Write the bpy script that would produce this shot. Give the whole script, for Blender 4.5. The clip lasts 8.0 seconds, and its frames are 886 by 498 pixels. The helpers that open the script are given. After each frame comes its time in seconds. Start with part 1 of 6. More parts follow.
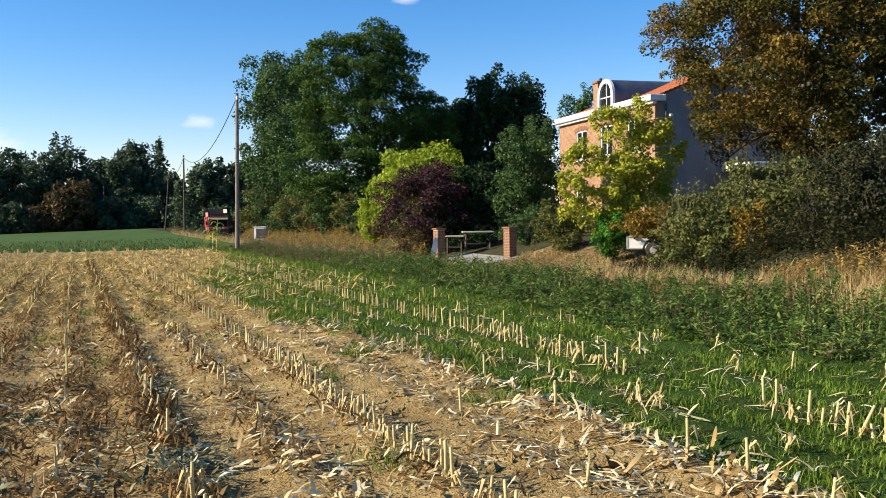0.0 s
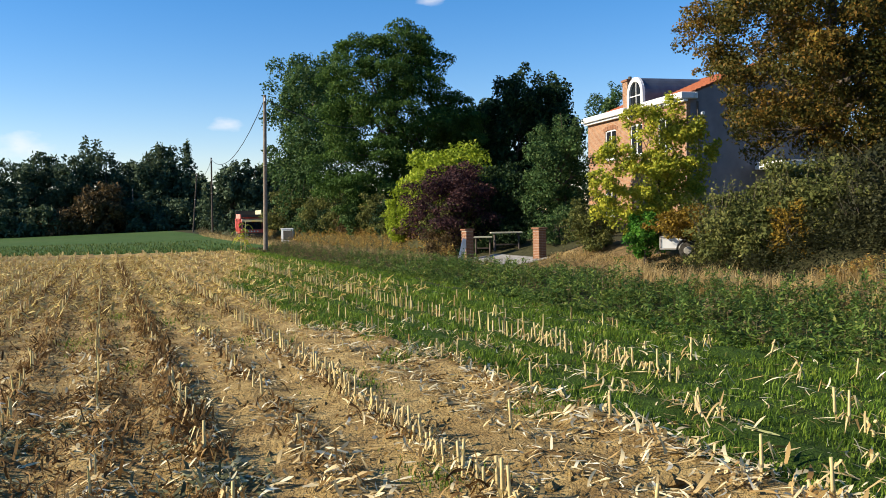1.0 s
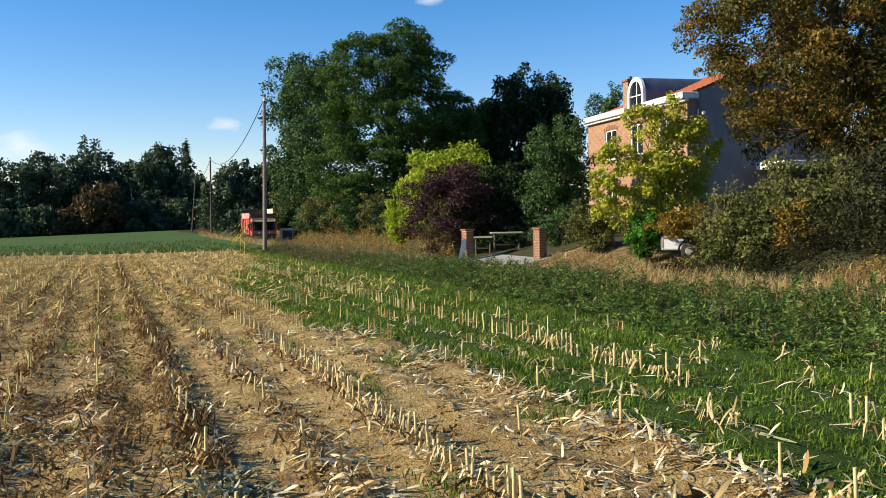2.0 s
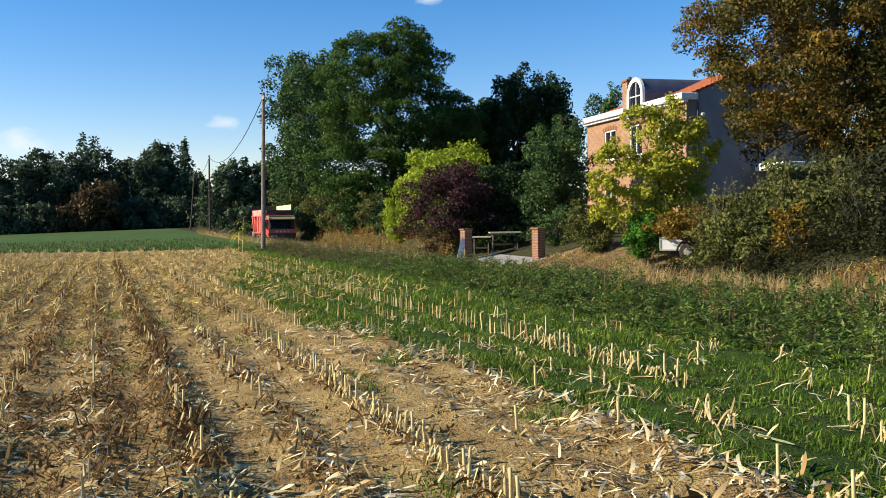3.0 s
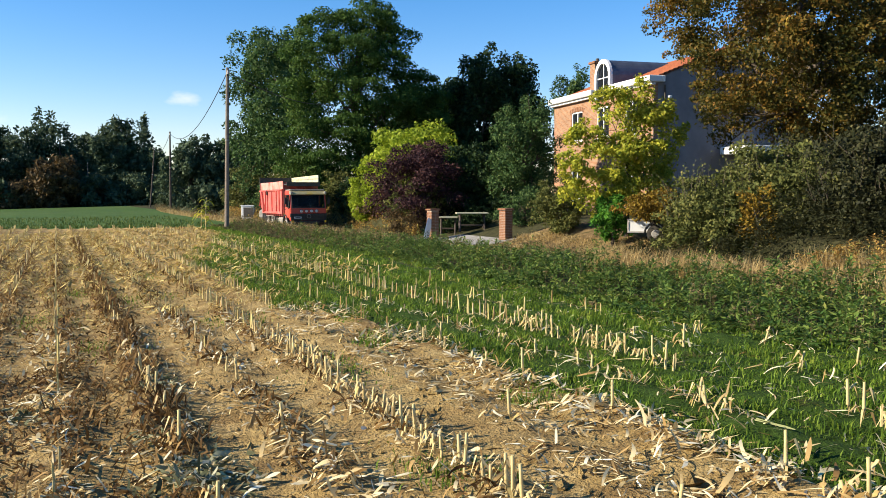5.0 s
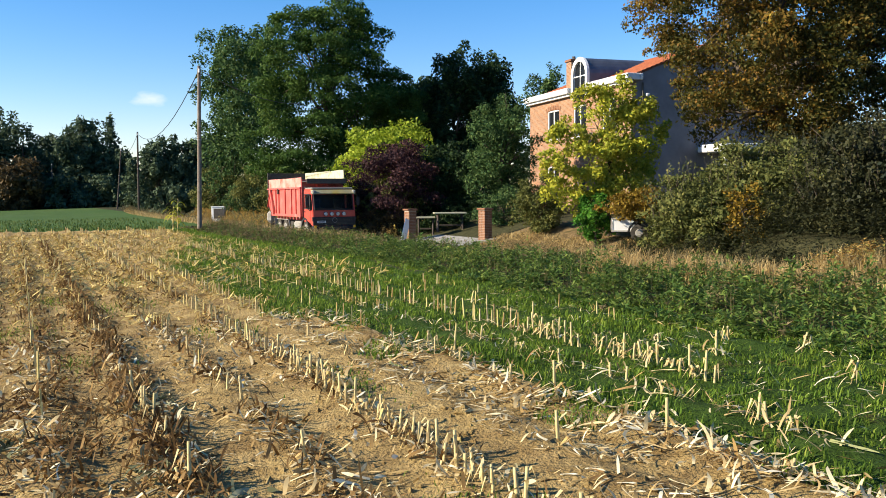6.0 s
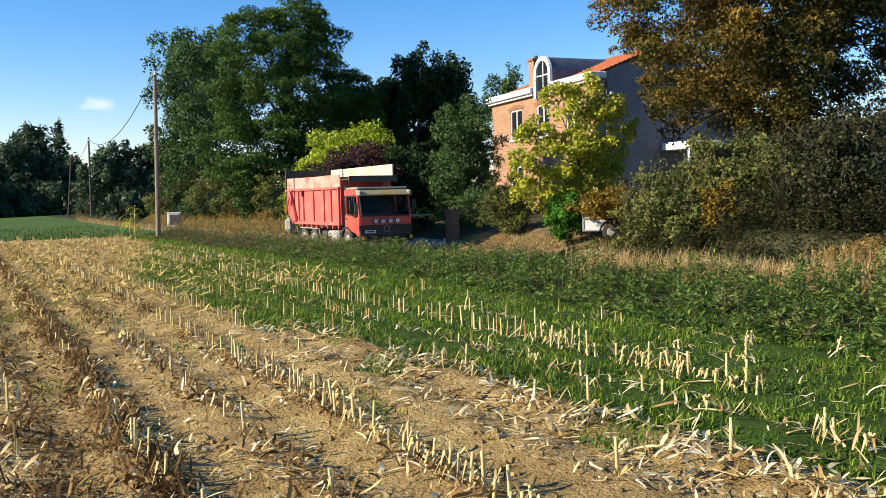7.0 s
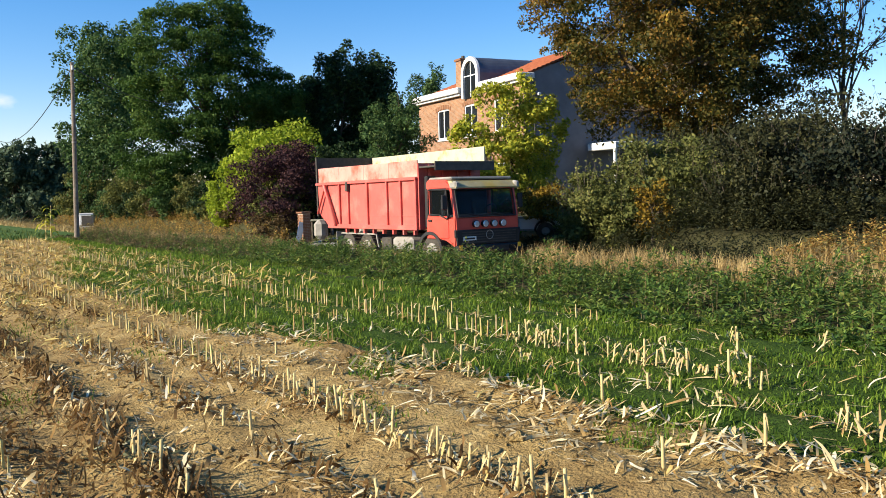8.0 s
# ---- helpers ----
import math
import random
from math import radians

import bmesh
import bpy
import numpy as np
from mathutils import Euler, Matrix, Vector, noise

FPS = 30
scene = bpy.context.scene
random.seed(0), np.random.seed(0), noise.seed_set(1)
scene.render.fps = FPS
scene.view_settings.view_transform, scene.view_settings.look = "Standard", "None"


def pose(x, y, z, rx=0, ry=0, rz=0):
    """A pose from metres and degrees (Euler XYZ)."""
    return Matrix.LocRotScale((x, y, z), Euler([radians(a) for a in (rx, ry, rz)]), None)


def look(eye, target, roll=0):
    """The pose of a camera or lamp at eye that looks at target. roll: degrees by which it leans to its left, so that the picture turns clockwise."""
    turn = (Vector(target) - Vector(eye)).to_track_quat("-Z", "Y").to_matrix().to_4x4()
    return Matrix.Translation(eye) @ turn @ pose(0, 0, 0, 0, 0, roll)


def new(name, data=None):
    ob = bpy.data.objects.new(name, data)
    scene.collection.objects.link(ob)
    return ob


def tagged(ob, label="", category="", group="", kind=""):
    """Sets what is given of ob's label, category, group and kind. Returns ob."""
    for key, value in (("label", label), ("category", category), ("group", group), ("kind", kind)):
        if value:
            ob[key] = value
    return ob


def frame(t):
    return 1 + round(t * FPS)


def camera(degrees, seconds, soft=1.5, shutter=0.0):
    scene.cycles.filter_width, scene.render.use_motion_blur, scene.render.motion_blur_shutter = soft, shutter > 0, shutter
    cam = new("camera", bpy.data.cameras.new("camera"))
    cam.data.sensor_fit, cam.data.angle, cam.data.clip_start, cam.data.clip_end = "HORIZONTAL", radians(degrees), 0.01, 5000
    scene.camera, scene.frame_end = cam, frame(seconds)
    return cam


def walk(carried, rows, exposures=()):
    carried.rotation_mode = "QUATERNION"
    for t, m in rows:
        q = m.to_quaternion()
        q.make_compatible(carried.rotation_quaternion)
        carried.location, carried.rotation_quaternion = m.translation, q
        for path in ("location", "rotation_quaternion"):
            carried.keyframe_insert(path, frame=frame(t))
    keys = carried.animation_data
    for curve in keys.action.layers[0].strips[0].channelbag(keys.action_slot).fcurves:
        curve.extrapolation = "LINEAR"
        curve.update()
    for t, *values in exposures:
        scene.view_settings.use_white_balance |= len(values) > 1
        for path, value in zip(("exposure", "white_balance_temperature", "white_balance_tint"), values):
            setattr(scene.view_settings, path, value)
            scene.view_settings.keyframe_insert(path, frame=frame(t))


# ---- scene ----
cam = camera(54.6, 8.0, soft=0.9)
METRES, EYE, TILT, LEAN, TURN = 3.147, 1.63, 0.0, -1.5, -15.2
ROWS = [
    (0.0, 0.0, 0.0, 0.0, -0.1, -2.56, 2.25),
    (0.5, -0.0194, 0.0621, 0.0016, 1.29, -2.47, 2.53),
    (1.0, -0.0521, 0.107, 0.0032, 1.58, -2.44, 2.56),
    (1.5, -0.0702, 0.1402, 0.0072, 1.53, -2.45, 2.59),
    (3.0, -0.0716, 0.1591, 0.006, 1.42, -2.49, 2.18),
    (3.5, -0.0727, 0.1606, 0.0058, 1.36, -2.56, 2.06),
    (4.0, -0.0789, 0.1632, 0.0064, 1.15, -2.76, 1.95),
    (4.5, -0.1113, 0.1795, 0.0022, -0.12, -3.39, 1.76),
    (5.0, -0.1351, 0.2423, -0.0034, -1.04, -3.86, 1.54),
    (6.5, -0.3384, 0.5549, 0.0023, -4.44, -3.92, 2.4),
    (7.0, -0.399, 0.6507, 0.0058, -6.02, -3.95, 2.79),
    (7.5, -0.4943, 0.7014, 0.0034, -8.17, -3.99, 2.4),
    (8.0, -0.6017, 0.7351, 0.0091, -11.56, -4.21, 2.79),
]
walk(cam, [(t, pose(0, 0, EYE, TILT, LEAN, TURN) @ pose(METRES * x, METRES * y, METRES * z, 90 + pitch, roll, yaw)) for t, x, y, z, yaw, pitch, roll in ROWS], [(0.0, 1.0), (0.5, 0.94), (1.5, 0.88), (3.5, 0.88), (4.5, 0.97), (5.0, 1.05), (6.5, 1.09), (8.0, 1.03)])

CLOUDS = [((-0.004, 0.995, 0.102), 0.022), ((-0.215, 0.973, 0.077), 0.032), ((0.22, 0.946, 0.238), 0.02)]

# ---- light ----
SUN_DIR = Vector((-1.0, 0.09, 0.47)).normalized()
world = bpy.data.worlds.new("sky")
scene.world = world
world.use_nodes = True
wn, wl = world.node_tree.nodes, world.node_tree.links
wn.clear()
sky = wn.new("ShaderNodeTexSky")
sky.sky_type = "NISHITA"
sky.sun_disc = False
sky.sun_elevation = math.asin(SUN_DIR.z)
sky.sun_rotation = math.atan2(SUN_DIR.x, SUN_DIR.y)
sky.altitude = 60
sky.air_density, sky.dust_density, sky.ozone_density = 1.0, 0.08, 3.0
bg = wn.new("ShaderNodeBackground")
bg.inputs["Strength"].default_value = 0.081
wout = wn.new("ShaderNodeOutputWorld")


def cloud_mask(direction, spread):
    """A soft ragged patch of cloud round a direction of the sky."""
    coord = wn.new("ShaderNodeTexCoord")
    dot = wn.new("ShaderNodeVectorMath")
    dot.operation = "DISTANCE"
    dot.inputs[1].default_value = direction
    scaled = wn.new("ShaderNodeVectorMath")
    scaled.operation = "MULTIPLY"
    scaled.inputs[1].default_value = (1, 1, 2.2)
    d2 = Vector(direction)
    dot.inputs[1].default_value = (d2.x, d2.y, d2.z * 2.2)
    wl.new(coord.outputs["Generated"], scaled.inputs[0])
    wl.new(scaled.outputs[0], dot.inputs[0])
    tex = wn.new("ShaderNodeTexNoise")
    tex.inputs["Scale"].default_value = 38
    tex.inputs["Detail"].default_value = 6
    wl.new(scaled.outputs[0], tex.inputs["Vector"])
    add = wn.new("ShaderNodeMath")
    add.operation = "MULTIPLY_ADD"
    add.inputs[1].default_value = spread * 1.6
    wl.new(tex.outputs["Fac"], add.inputs[0])
    wl.new(dot.outputs["Value"], add.inputs[2])
    ramp = wn.new("ShaderNodeMapRange")
    ramp.inputs["From Min"].default_value = spread * 1.05
    ramp.inputs["From Max"].default_value = spread * 1.75
    ramp.inputs["To Min"].default_value = 0.45
    ramp.inputs["To Max"].default_value = 0.0
    wl.new(add.outputs[0], ramp.inputs["Value"])
    return ramp.outputs[0]


tone = wn.new("ShaderNodeHueSaturation")
tone.inputs["Saturation"].default_value = 1.38
wl.new(sky.outputs[0], tone.inputs["Color"])
tint = wn.new("ShaderNodeMixRGB")
tint.blend_type = "MULTIPLY"
tint.inputs[0].default_value = 1.0
tint.inputs[2].default_value = (1.22, 1.06, 1.16, 1)
wl.new(tone.outputs[0], tint.inputs[1])
sky_colour = tint.outputs[0]
for direction, spread in CLOUDS:
    mixer = wn.new("ShaderNodeMixRGB")
    mixer.inputs[2].default_value = (7.5, 7.2, 7.2, 1)
    wl.new(cloud_mask(direction, spread), mixer.inputs[0])
    wl.new(sky_colour, mixer.inputs[1])
    sky_colour = mixer.outputs[0]
wl.new(sky_colour, bg.inputs["Color"])
wl.new(bg.outputs[0], wout.inputs[0])

sun = new("sun", bpy.data.lights.new("sun", "SUN"))
sun.data.energy = 5.0
sun.data.angle = radians(0.55)
sun.data.color = (1.0, 0.88, 0.68)
sun.matrix_world = look(tuple(SUN_DIR * 200), (0, 0, 0))


# ---- materials ----
def base_mat(name, rough=0.8, metal=0.0, spec=0.3):
    m = bpy.data.materials.new(name)
    m.use_nodes = True
    b = m.node_tree.nodes["Principled BSDF"]
    b.inputs["Roughness"].default_value = rough
    b.inputs["Metallic"].default_value = metal
    b.inputs["Specular IOR Level"].default_value = spec
    return m, m.node_tree.nodes, m.node_tree.links, b


def ramp_node(nodes, stops):
    r = nodes.new("ShaderNodeValToRGB")
    e = r.color_ramp.elements
    while len(e) < len(stops):
        e.new(0.5)
    for el, (p, c) in zip(e, stops):
        el.position, el.color = p, (*c, 1)
    return r


def noise_node(nodes, links, scale, detail=5, rough=0.6, coords="Object"):
    tc = nodes.new("ShaderNodeTexCoord")
    n = nodes.new("ShaderNodeTexNoise")
    n.inputs["Scale"].default_value = scale
    n.inputs["Detail"].default_value = detail
    n.inputs["Roughness"].default_value = rough
    links.new(tc.outputs[coords], n.inputs["Vector"])
    return n.outputs["Fac"]


def add_bump(nodes, links, b, height, strength, distance):
    bump = nodes.new("ShaderNodeBump")
    bump.inputs["Strength"].default_value = strength
    bump.inputs["Distance"].default_value = distance
    links.new(height, bump.inputs["Height"])
    links.new(bump.outputs[0], b.inputs["Normal"])


def surface(name, stops, scale, rough=0.8, metal=0.0, spec=0.3, fine=None, bump=0.3, dist=0.01, stops2=None, scale2=None, mix2=(0.45, 0.65)):
    """A surface with grain and, where given, stains of a second colour at a larger size."""
    m, n, l, b = base_mat(name, rough, metal, spec)
    f = noise_node(n, l, scale)
    r = ramp_node(n, stops)
    l.new(f, r.inputs[0])
    colour = r.outputs[0]
    if stops2:
        f2 = noise_node(n, l, scale2, 6, 0.65)
        r2 = ramp_node(n, [(mix2[0], (0, 0, 0)), (mix2[1], (1, 1, 1))])
        l.new(f2, r2.inputs[0])
        rc = ramp_node(n, stops2)
        l.new(f, rc.inputs[0])
        mx = n.new("ShaderNodeMixRGB")
        l.new(r2.outputs[0], mx.inputs[0])
        l.new(colour, mx.inputs[1])
        l.new(rc.outputs[0], mx.inputs[2])
        colour = mx.outputs[0]
    l.new(colour, b.inputs["Base Color"])
    if bump:
        add_bump(n, l, b, noise_node(n, l, fine or scale * 6), bump, dist)
    return m


def leaf_mat(name, stops, translucent=0.35, rough=0.68, patch=0.0, patch_scale=0.6):
    """Leaves: each its own tint, with patches of one tint where asked; light passes through in part."""
    m, n, l, b = base_mat(name, rough, 0, 0.16)
    geo = n.new("ShaderNodeNewGeometry")
    r = ramp_node(n, stops)
    pick = geo.outputs["Random Per Island"]
    if patch:
        wide = n.new("ShaderNodeMapRange")
        wide.inputs["From Min"].default_value, wide.inputs["From Max"].default_value = 0.3, 0.7
        l.new(noise_node(n, l, patch_scale, 3), wide.inputs["Value"])
        blend = n.new("ShaderNodeMix")
        blend.inputs[0].default_value = patch
        l.new(pick, blend.inputs[2])
        l.new(wide.outputs[0], blend.inputs[3])
        pick = blend.outputs[0]
    l.new(pick, r.inputs[0])
    f = noise_node(n, l, 0.7, 3)
    hsv = n.new("ShaderNodeHueSaturation")
    mr = n.new("ShaderNodeMapRange")
    mr.inputs["To Min"].default_value, mr.inputs["To Max"].default_value = 0.55, 1.45
    l.new(f, mr.inputs["Value"])
    l.new(mr.outputs[0], hsv.inputs["Value"])
    l.new(r.outputs[0], hsv.inputs["Color"])
    l.new(hsv.outputs[0], b.inputs["Base Color"])
    tr = n.new("ShaderNodeBsdfTranslucent")
    l.new(hsv.outputs[0], tr.inputs["Color"])
    mix = n.new("ShaderNodeMixShader")
    mix.inputs[0].default_value = translucent
    l.new(b.outputs[0], mix.inputs[1])
    l.new(tr.outputs[0], mix.inputs[2])
    l.new(mix.outputs[0], n["Material Output"].inputs["Surface"])
    return m


def brick_mat(name, c1, c2, mortar, width=0.22, height=0.075):
    """Brick courses on upright walls that run along y or x."""
    m, n, l, b = base_mat(name, 0.9, 0, 0.2)
    tc = n.new("ShaderNodeTexCoord")
    sep = n.new("ShaderNodeSeparateXYZ")
    l.new(tc.outputs["Object"], sep.inputs[0])
    add = n.new("ShaderNodeMath")
    l.new(sep.outputs[0], add.inputs[0])
    l.new(sep.outputs[1], add.inputs[1])
    comb = n.new("ShaderNodeCombineXYZ")
    l.new(add.outputs[0], comb.inputs[0])
    l.new(sep.outputs[2], comb.inputs[1])
    br = n.new("ShaderNodeTexBrick")
    br.inputs["Color1"].default_value = (*c1, 1)
    br.inputs["Color2"].default_value = (*c2, 1)
    br.inputs["Mortar"].default_value = (*mortar, 1)
    br.inputs["Scale"].default_value = 1
    br.inputs["Brick Width"].default_value = width
    br.inputs["Row Height"].default_value = height
    br.inputs["Mortar Size"].default_value = 0.012
    br.inputs["Bias"].default_value = -0.1
    l.new(comb.outputs[0], br.inputs["Vector"])
    f = noise_node(n, l, 1.4)
    mx = n.new("ShaderNodeMixRGB")
    mx.blend_type = "MULTIPLY"
    mx.inputs[0].default_value = 0.7
    r = ramp_node(n, [(0.3, (0.72, 0.68, 0.66)), (0.7, (1.1, 1.08, 1.05))])
    l.new(f, r.inputs[0])
    l.new(br.outputs["Color"], mx.inputs[1])
    l.new(r.outputs[0], mx.inputs[2])
    l.new(mx.outputs[0], b.inputs["Base Color"])
    add_bump(n, l, b, br.outputs["Fac"], -0.6, 0.01)
    return m


SOIL = surface("dry_soil", [(0.3, (0.25, 0.167, 0.064)), (0.5, (0.36, 0.254, 0.102)), (0.7, (0.47, 0.343, 0.148))], 3.5, 0.95, spec=0.1, fine=30, bump=1.0, dist=0.06,
               stops2=[(0.3, (0.150, 0.095, 0.038)), (0.7, (0.26, 0.17, 0.07))], scale2=1.3, mix2=(0.48, 0.66))
TURF = surface("turf", [(0.3, (0.022, 0.045, 0.007)), (0.7, (0.05, 0.09, 0.013))], 5, 0.95, spec=0.1, fine=40, bump=1.0, dist=0.04,
               stops2=[(0.3, (0.10, 0.07, 0.03)), (0.7, (0.17, 0.12, 0.05))], scale2=1.6, mix2=(0.6, 0.78))
VERGE = surface("verge_soil", [(0.3, (0.03, 0.032, 0.013)), (0.7, (0.07, 0.065, 0.03))], 4, 0.95, spec=0.1, bump=0.8, dist=0.03)
BANK = surface("bank_soil", [(0.3, (0.128, 0.083, 0.038)), (0.7, (0.218, 0.150, 0.070))], 3, 0.95, spec=0.1, bump=0.8, dist=0.03,
               stops2=[(0.3, (0.058, 0.051, 0.019)), (0.7, (0.115, 0.090, 0.038))], scale2=1.2)
GREEN_FIELD = surface("green_field", [(0.3, (0.04, 0.082, 0.02)), (0.7, (0.065, 0.12, 0.028))], 0.5, 0.95, spec=0.1, fine=8, bump=0.8, dist=0.05,
                      stops2=[(0.3, (0.055, 0.09, 0.025)), (0.7, (0.085, 0.135, 0.04))], scale2=0.05)
CROP = leaf_mat("young_crop", [(0.0, (0.04, 0.08, 0.018)), (0.7, (0.085, 0.13, 0.03)), (1.0, (0.16, 0.18, 0.05))], 0.3)
ASPHALT = surface("road_concrete", [(0.3, (0.17, 0.165, 0.155)), (0.7, (0.27, 0.26, 0.245))], 6, 0.9, spec=0.25, bump=0.4, dist=0.004,
                  stops2=[(0.3, (0.12, 0.115, 0.105)), (0.7, (0.2, 0.19, 0.18))], scale2=0.7)
BARK = surface("bark", [(0.3, (0.05, 0.038, 0.028)), (0.7, (0.13, 0.105, 0.08))], 9, 0.95, spec=0.15, bump=0.9, dist=0.02)
POLE_WOOD = surface("weathered_pole_wood", [(0.3, (0.13, 0.105, 0.08)), (0.7, (0.25, 0.21, 0.17))], 7, 0.85, spec=0.2, bump=0.5, dist=0.006)
POLE_DARK = surface("dark_pole_wood", [(0.3, (0.045, 0.036, 0.03)), (0.7, (0.10, 0.08, 0.065))], 7, 0.85, spec=0.2, bump=0.5, dist=0.006)
CABLE = surface("black_cable", [(0.3, (0.02, 0.02, 0.02)), (0.7, (0.035, 0.035, 0.035))], 9, 0.6, bump=0)
BRICK = brick_mat("house_brick", (0.246, 0.111, 0.057), (0.377, 0.197, 0.102), (0.312, 0.246, 0.180))
BRICK_POST = surface("post_brick", [(0.3, (0.184, 0.080, 0.040)), (0.7, (0.257, 0.128, 0.071))], 6, 0.9, bump=0.4)
MORTAR = surface("mortar", [(0.3, (0.36, 0.31, 0.25)), (0.7, (0.48, 0.43, 0.36))], 12, 0.95, bump=0.3)
RENDER_GREY = surface("grey_render", [(0.3, (0.20, 0.19, 0.20)), (0.7, (0.255, 0.245, 0.25))], 0.8, 0.9, spec=0.2, fine=30, bump=0.3,
                      stops2=[(0.3, (0.15, 0.145, 0.15)), (0.7, (0.20, 0.19, 0.20))], scale2=0.35)
WHITE_PAINT = surface("white_paint", [(0.3, (0.634, 0.634, 0.616)), (0.7, (0.722, 0.722, 0.704))], 2.5, 0.5, bump=0.1)
ROOF_TILE = surface("red_roof_tile", [(0.3, (0.186, 0.053, 0.025)), (0.7, (0.285, 0.093, 0.043))], 5, 0.85, bump=0.5, dist=0.02)
ZINC = surface("dark_zinc", [(0.3, (0.10, 0.11, 0.13)), (0.7, (0.16, 0.17, 0.19))], 2, 0.45, 0.6, bump=0.1)
CAB_GLASS, _n, _l, _b = base_mat("cab_glass", 0.05, 0, 0.5)
_b.inputs["Base Color"].default_value = (0.02, 0.025, 0.03, 1)
_clear = _n.new("ShaderNodeBsdfTransparent")
_clear.inputs["Color"].default_value = (0.86, 0.9, 0.91, 1)
_mix = _n.new("ShaderNodeMixShader")
_mix.inputs[0].default_value = 0.14
_l.new(_clear.outputs[0], _mix.inputs[1])
_l.new(_b.outputs[0], _mix.inputs[2])
_l.new(_mix.outputs[0], _n["Material Output"].inputs["Surface"])
DARK_GLASS, _n, _l, _b = base_mat("window_glass", 0.08, 0, 0.3)
_b.inputs["Base Color"].default_value = (0.012, 0.014, 0.017, 1)
CURTAIN = surface("white_curtain", [(0.3, (0.62, 0.60, 0.56)), (0.7, (0.74, 0.72, 0.68))], 9, 0.9, bump=0.3)
TRUCK_RED = surface("faded_red_paint", [(0.3, (0.53, 0.088, 0.07)), (0.7, (0.59, 0.12, 0.096))], 1.3, 0.5, spec=0.4, fine=9, bump=0.12,
                    stops2=[(0.3, (0.59, 0.19, 0.15)), (0.7, (0.63, 0.26, 0.205))], scale2=0.9, mix2=(0.5, 0.78))
CAB_RED = surface("cab_red_paint", [(0.3, (0.53, 0.066, 0.046)), (0.7, (0.60, 0.092, 0.062))], 1.6, 0.32, spec=0.5, fine=12, bump=0.05)
BOARD_PINK = surface("sun_bleached_board", [(0.3, (0.60, 0.235, 0.19)), (0.7, (0.66, 0.32, 0.265))], 1.6, 0.7, fine=14, bump=0.2,
                     stops2=[(0.3, (0.495, 0.090, 0.054)), (0.7, (0.558, 0.135, 0.090))], scale2=1.4)
CREAM = surface("cream_board", [(0.3, (0.47, 0.43, 0.28)), (0.7, (0.56, 0.52, 0.36))], 2.2, 0.7, bump=0.15,
                stops2=[(0.3, (0.22, 0.19, 0.07)), (0.7, (0.44, 0.38, 0.20))], scale2=2.6, mix2=(0.52, 0.68))
VISOR_YELLOW = surface("faded_yellow_visor", [(0.3, (0.30, 0.25, 0.13)), (0.7, (0.42, 0.37, 0.20))], 3, 0.6, bump=0.1,
                       stops2=[(0.3, (0.40, 0.29, 0.06)), (0.7, (0.48, 0.36, 0.10))], scale2=1.2)
BLACK_PLASTIC = surface("black_plastic", [(0.3, (0.018, 0.018, 0.019)), (0.7, (0.035, 0.034, 0.033))], 5, 0.55, bump=0.1)
DARK_STEEL = surface("dark_steel", [(0.3, (0.05, 0.045, 0.04)), (0.7, (0.10, 0.09, 0.075))], 6, 0.7, 0.3, bump=0.2)
DUSTY_GREY = surface("dusty_grey_metal", [(0.3, (0.231, 0.217, 0.189)), (0.7, (0.336, 0.315, 0.280))], 4, 0.75, bump=0.2)
RUBBER = surface("dusty_rubber", [(0.3, (0.035, 0.032, 0.028)), (0.7, (0.09, 0.08, 0.065))], 7, 0.9, spec=0.2, bump=0.3)
LAMP_GLASS = surface("lamp_glass", [(0.3, (0.75, 0.75, 0.74)), (0.7, (0.85, 0.85, 0.84))], 20, 0.12, 0.5, bump=0)
CHROME = surface("chrome", [(0.3, (0.7, 0.7, 0.7)), (0.7, (0.8, 0.8, 0.8))], 8, 0.15, 1.0, bump=0)
AMBER = surface("amber_lens", [(0.3, (0.8, 0.42, 0.03)), (0.7, (0.9, 0.5, 0.05))], 10, 0.2, bump=0)
PLATE_WHITE = surface("plate_white", [(0.3, (0.6, 0.6, 0.57)), (0.7, (0.7, 0.7, 0.67))], 10, 0.5, bump=0)
STALK = leaf_mat("corn_stalk", [(0.0, (0.34, 0.22, 0.085)), (0.3, (0.62, 0.49, 0.24)), (0.55, (0.55, 0.46, 0.17)), (0.75, (0.36, 0.21, 0.075)), (1.0, (0.72, 0.62, 0.38))], 0.08, 0.7, 0.3, 9.0)
HUSK = leaf_mat("dry_husk", [(0.0, (0.22, 0.12, 0.04)), (0.22, (0.46, 0.31, 0.12)), (0.5, (0.66, 0.52, 0.27)), (0.85, (0.76, 0.65, 0.39)), (1.0, (0.82, 0.76, 0.56))], 0.12, 0.7)
HUSK_BROWN = leaf_mat("brown_husk", [(0.0, (0.05, 0.026, 0.01)), (0.45, (0.16, 0.088, 0.03)), (0.8, (0.32, 0.2, 0.075)), (1.0, (0.52, 0.40, 0.2))], 0.2, 0.8, 0.35, 1.5)
STRAW = leaf_mat("golden_straw", [(0.0, (0.17, 0.095, 0.03)), (0.35, (0.42, 0.30, 0.09)), (0.75, (0.64, 0.50, 0.18)), (1.0, (0.76, 0.65, 0.34))], 0.12, 0.7, 0.4, 0.5)
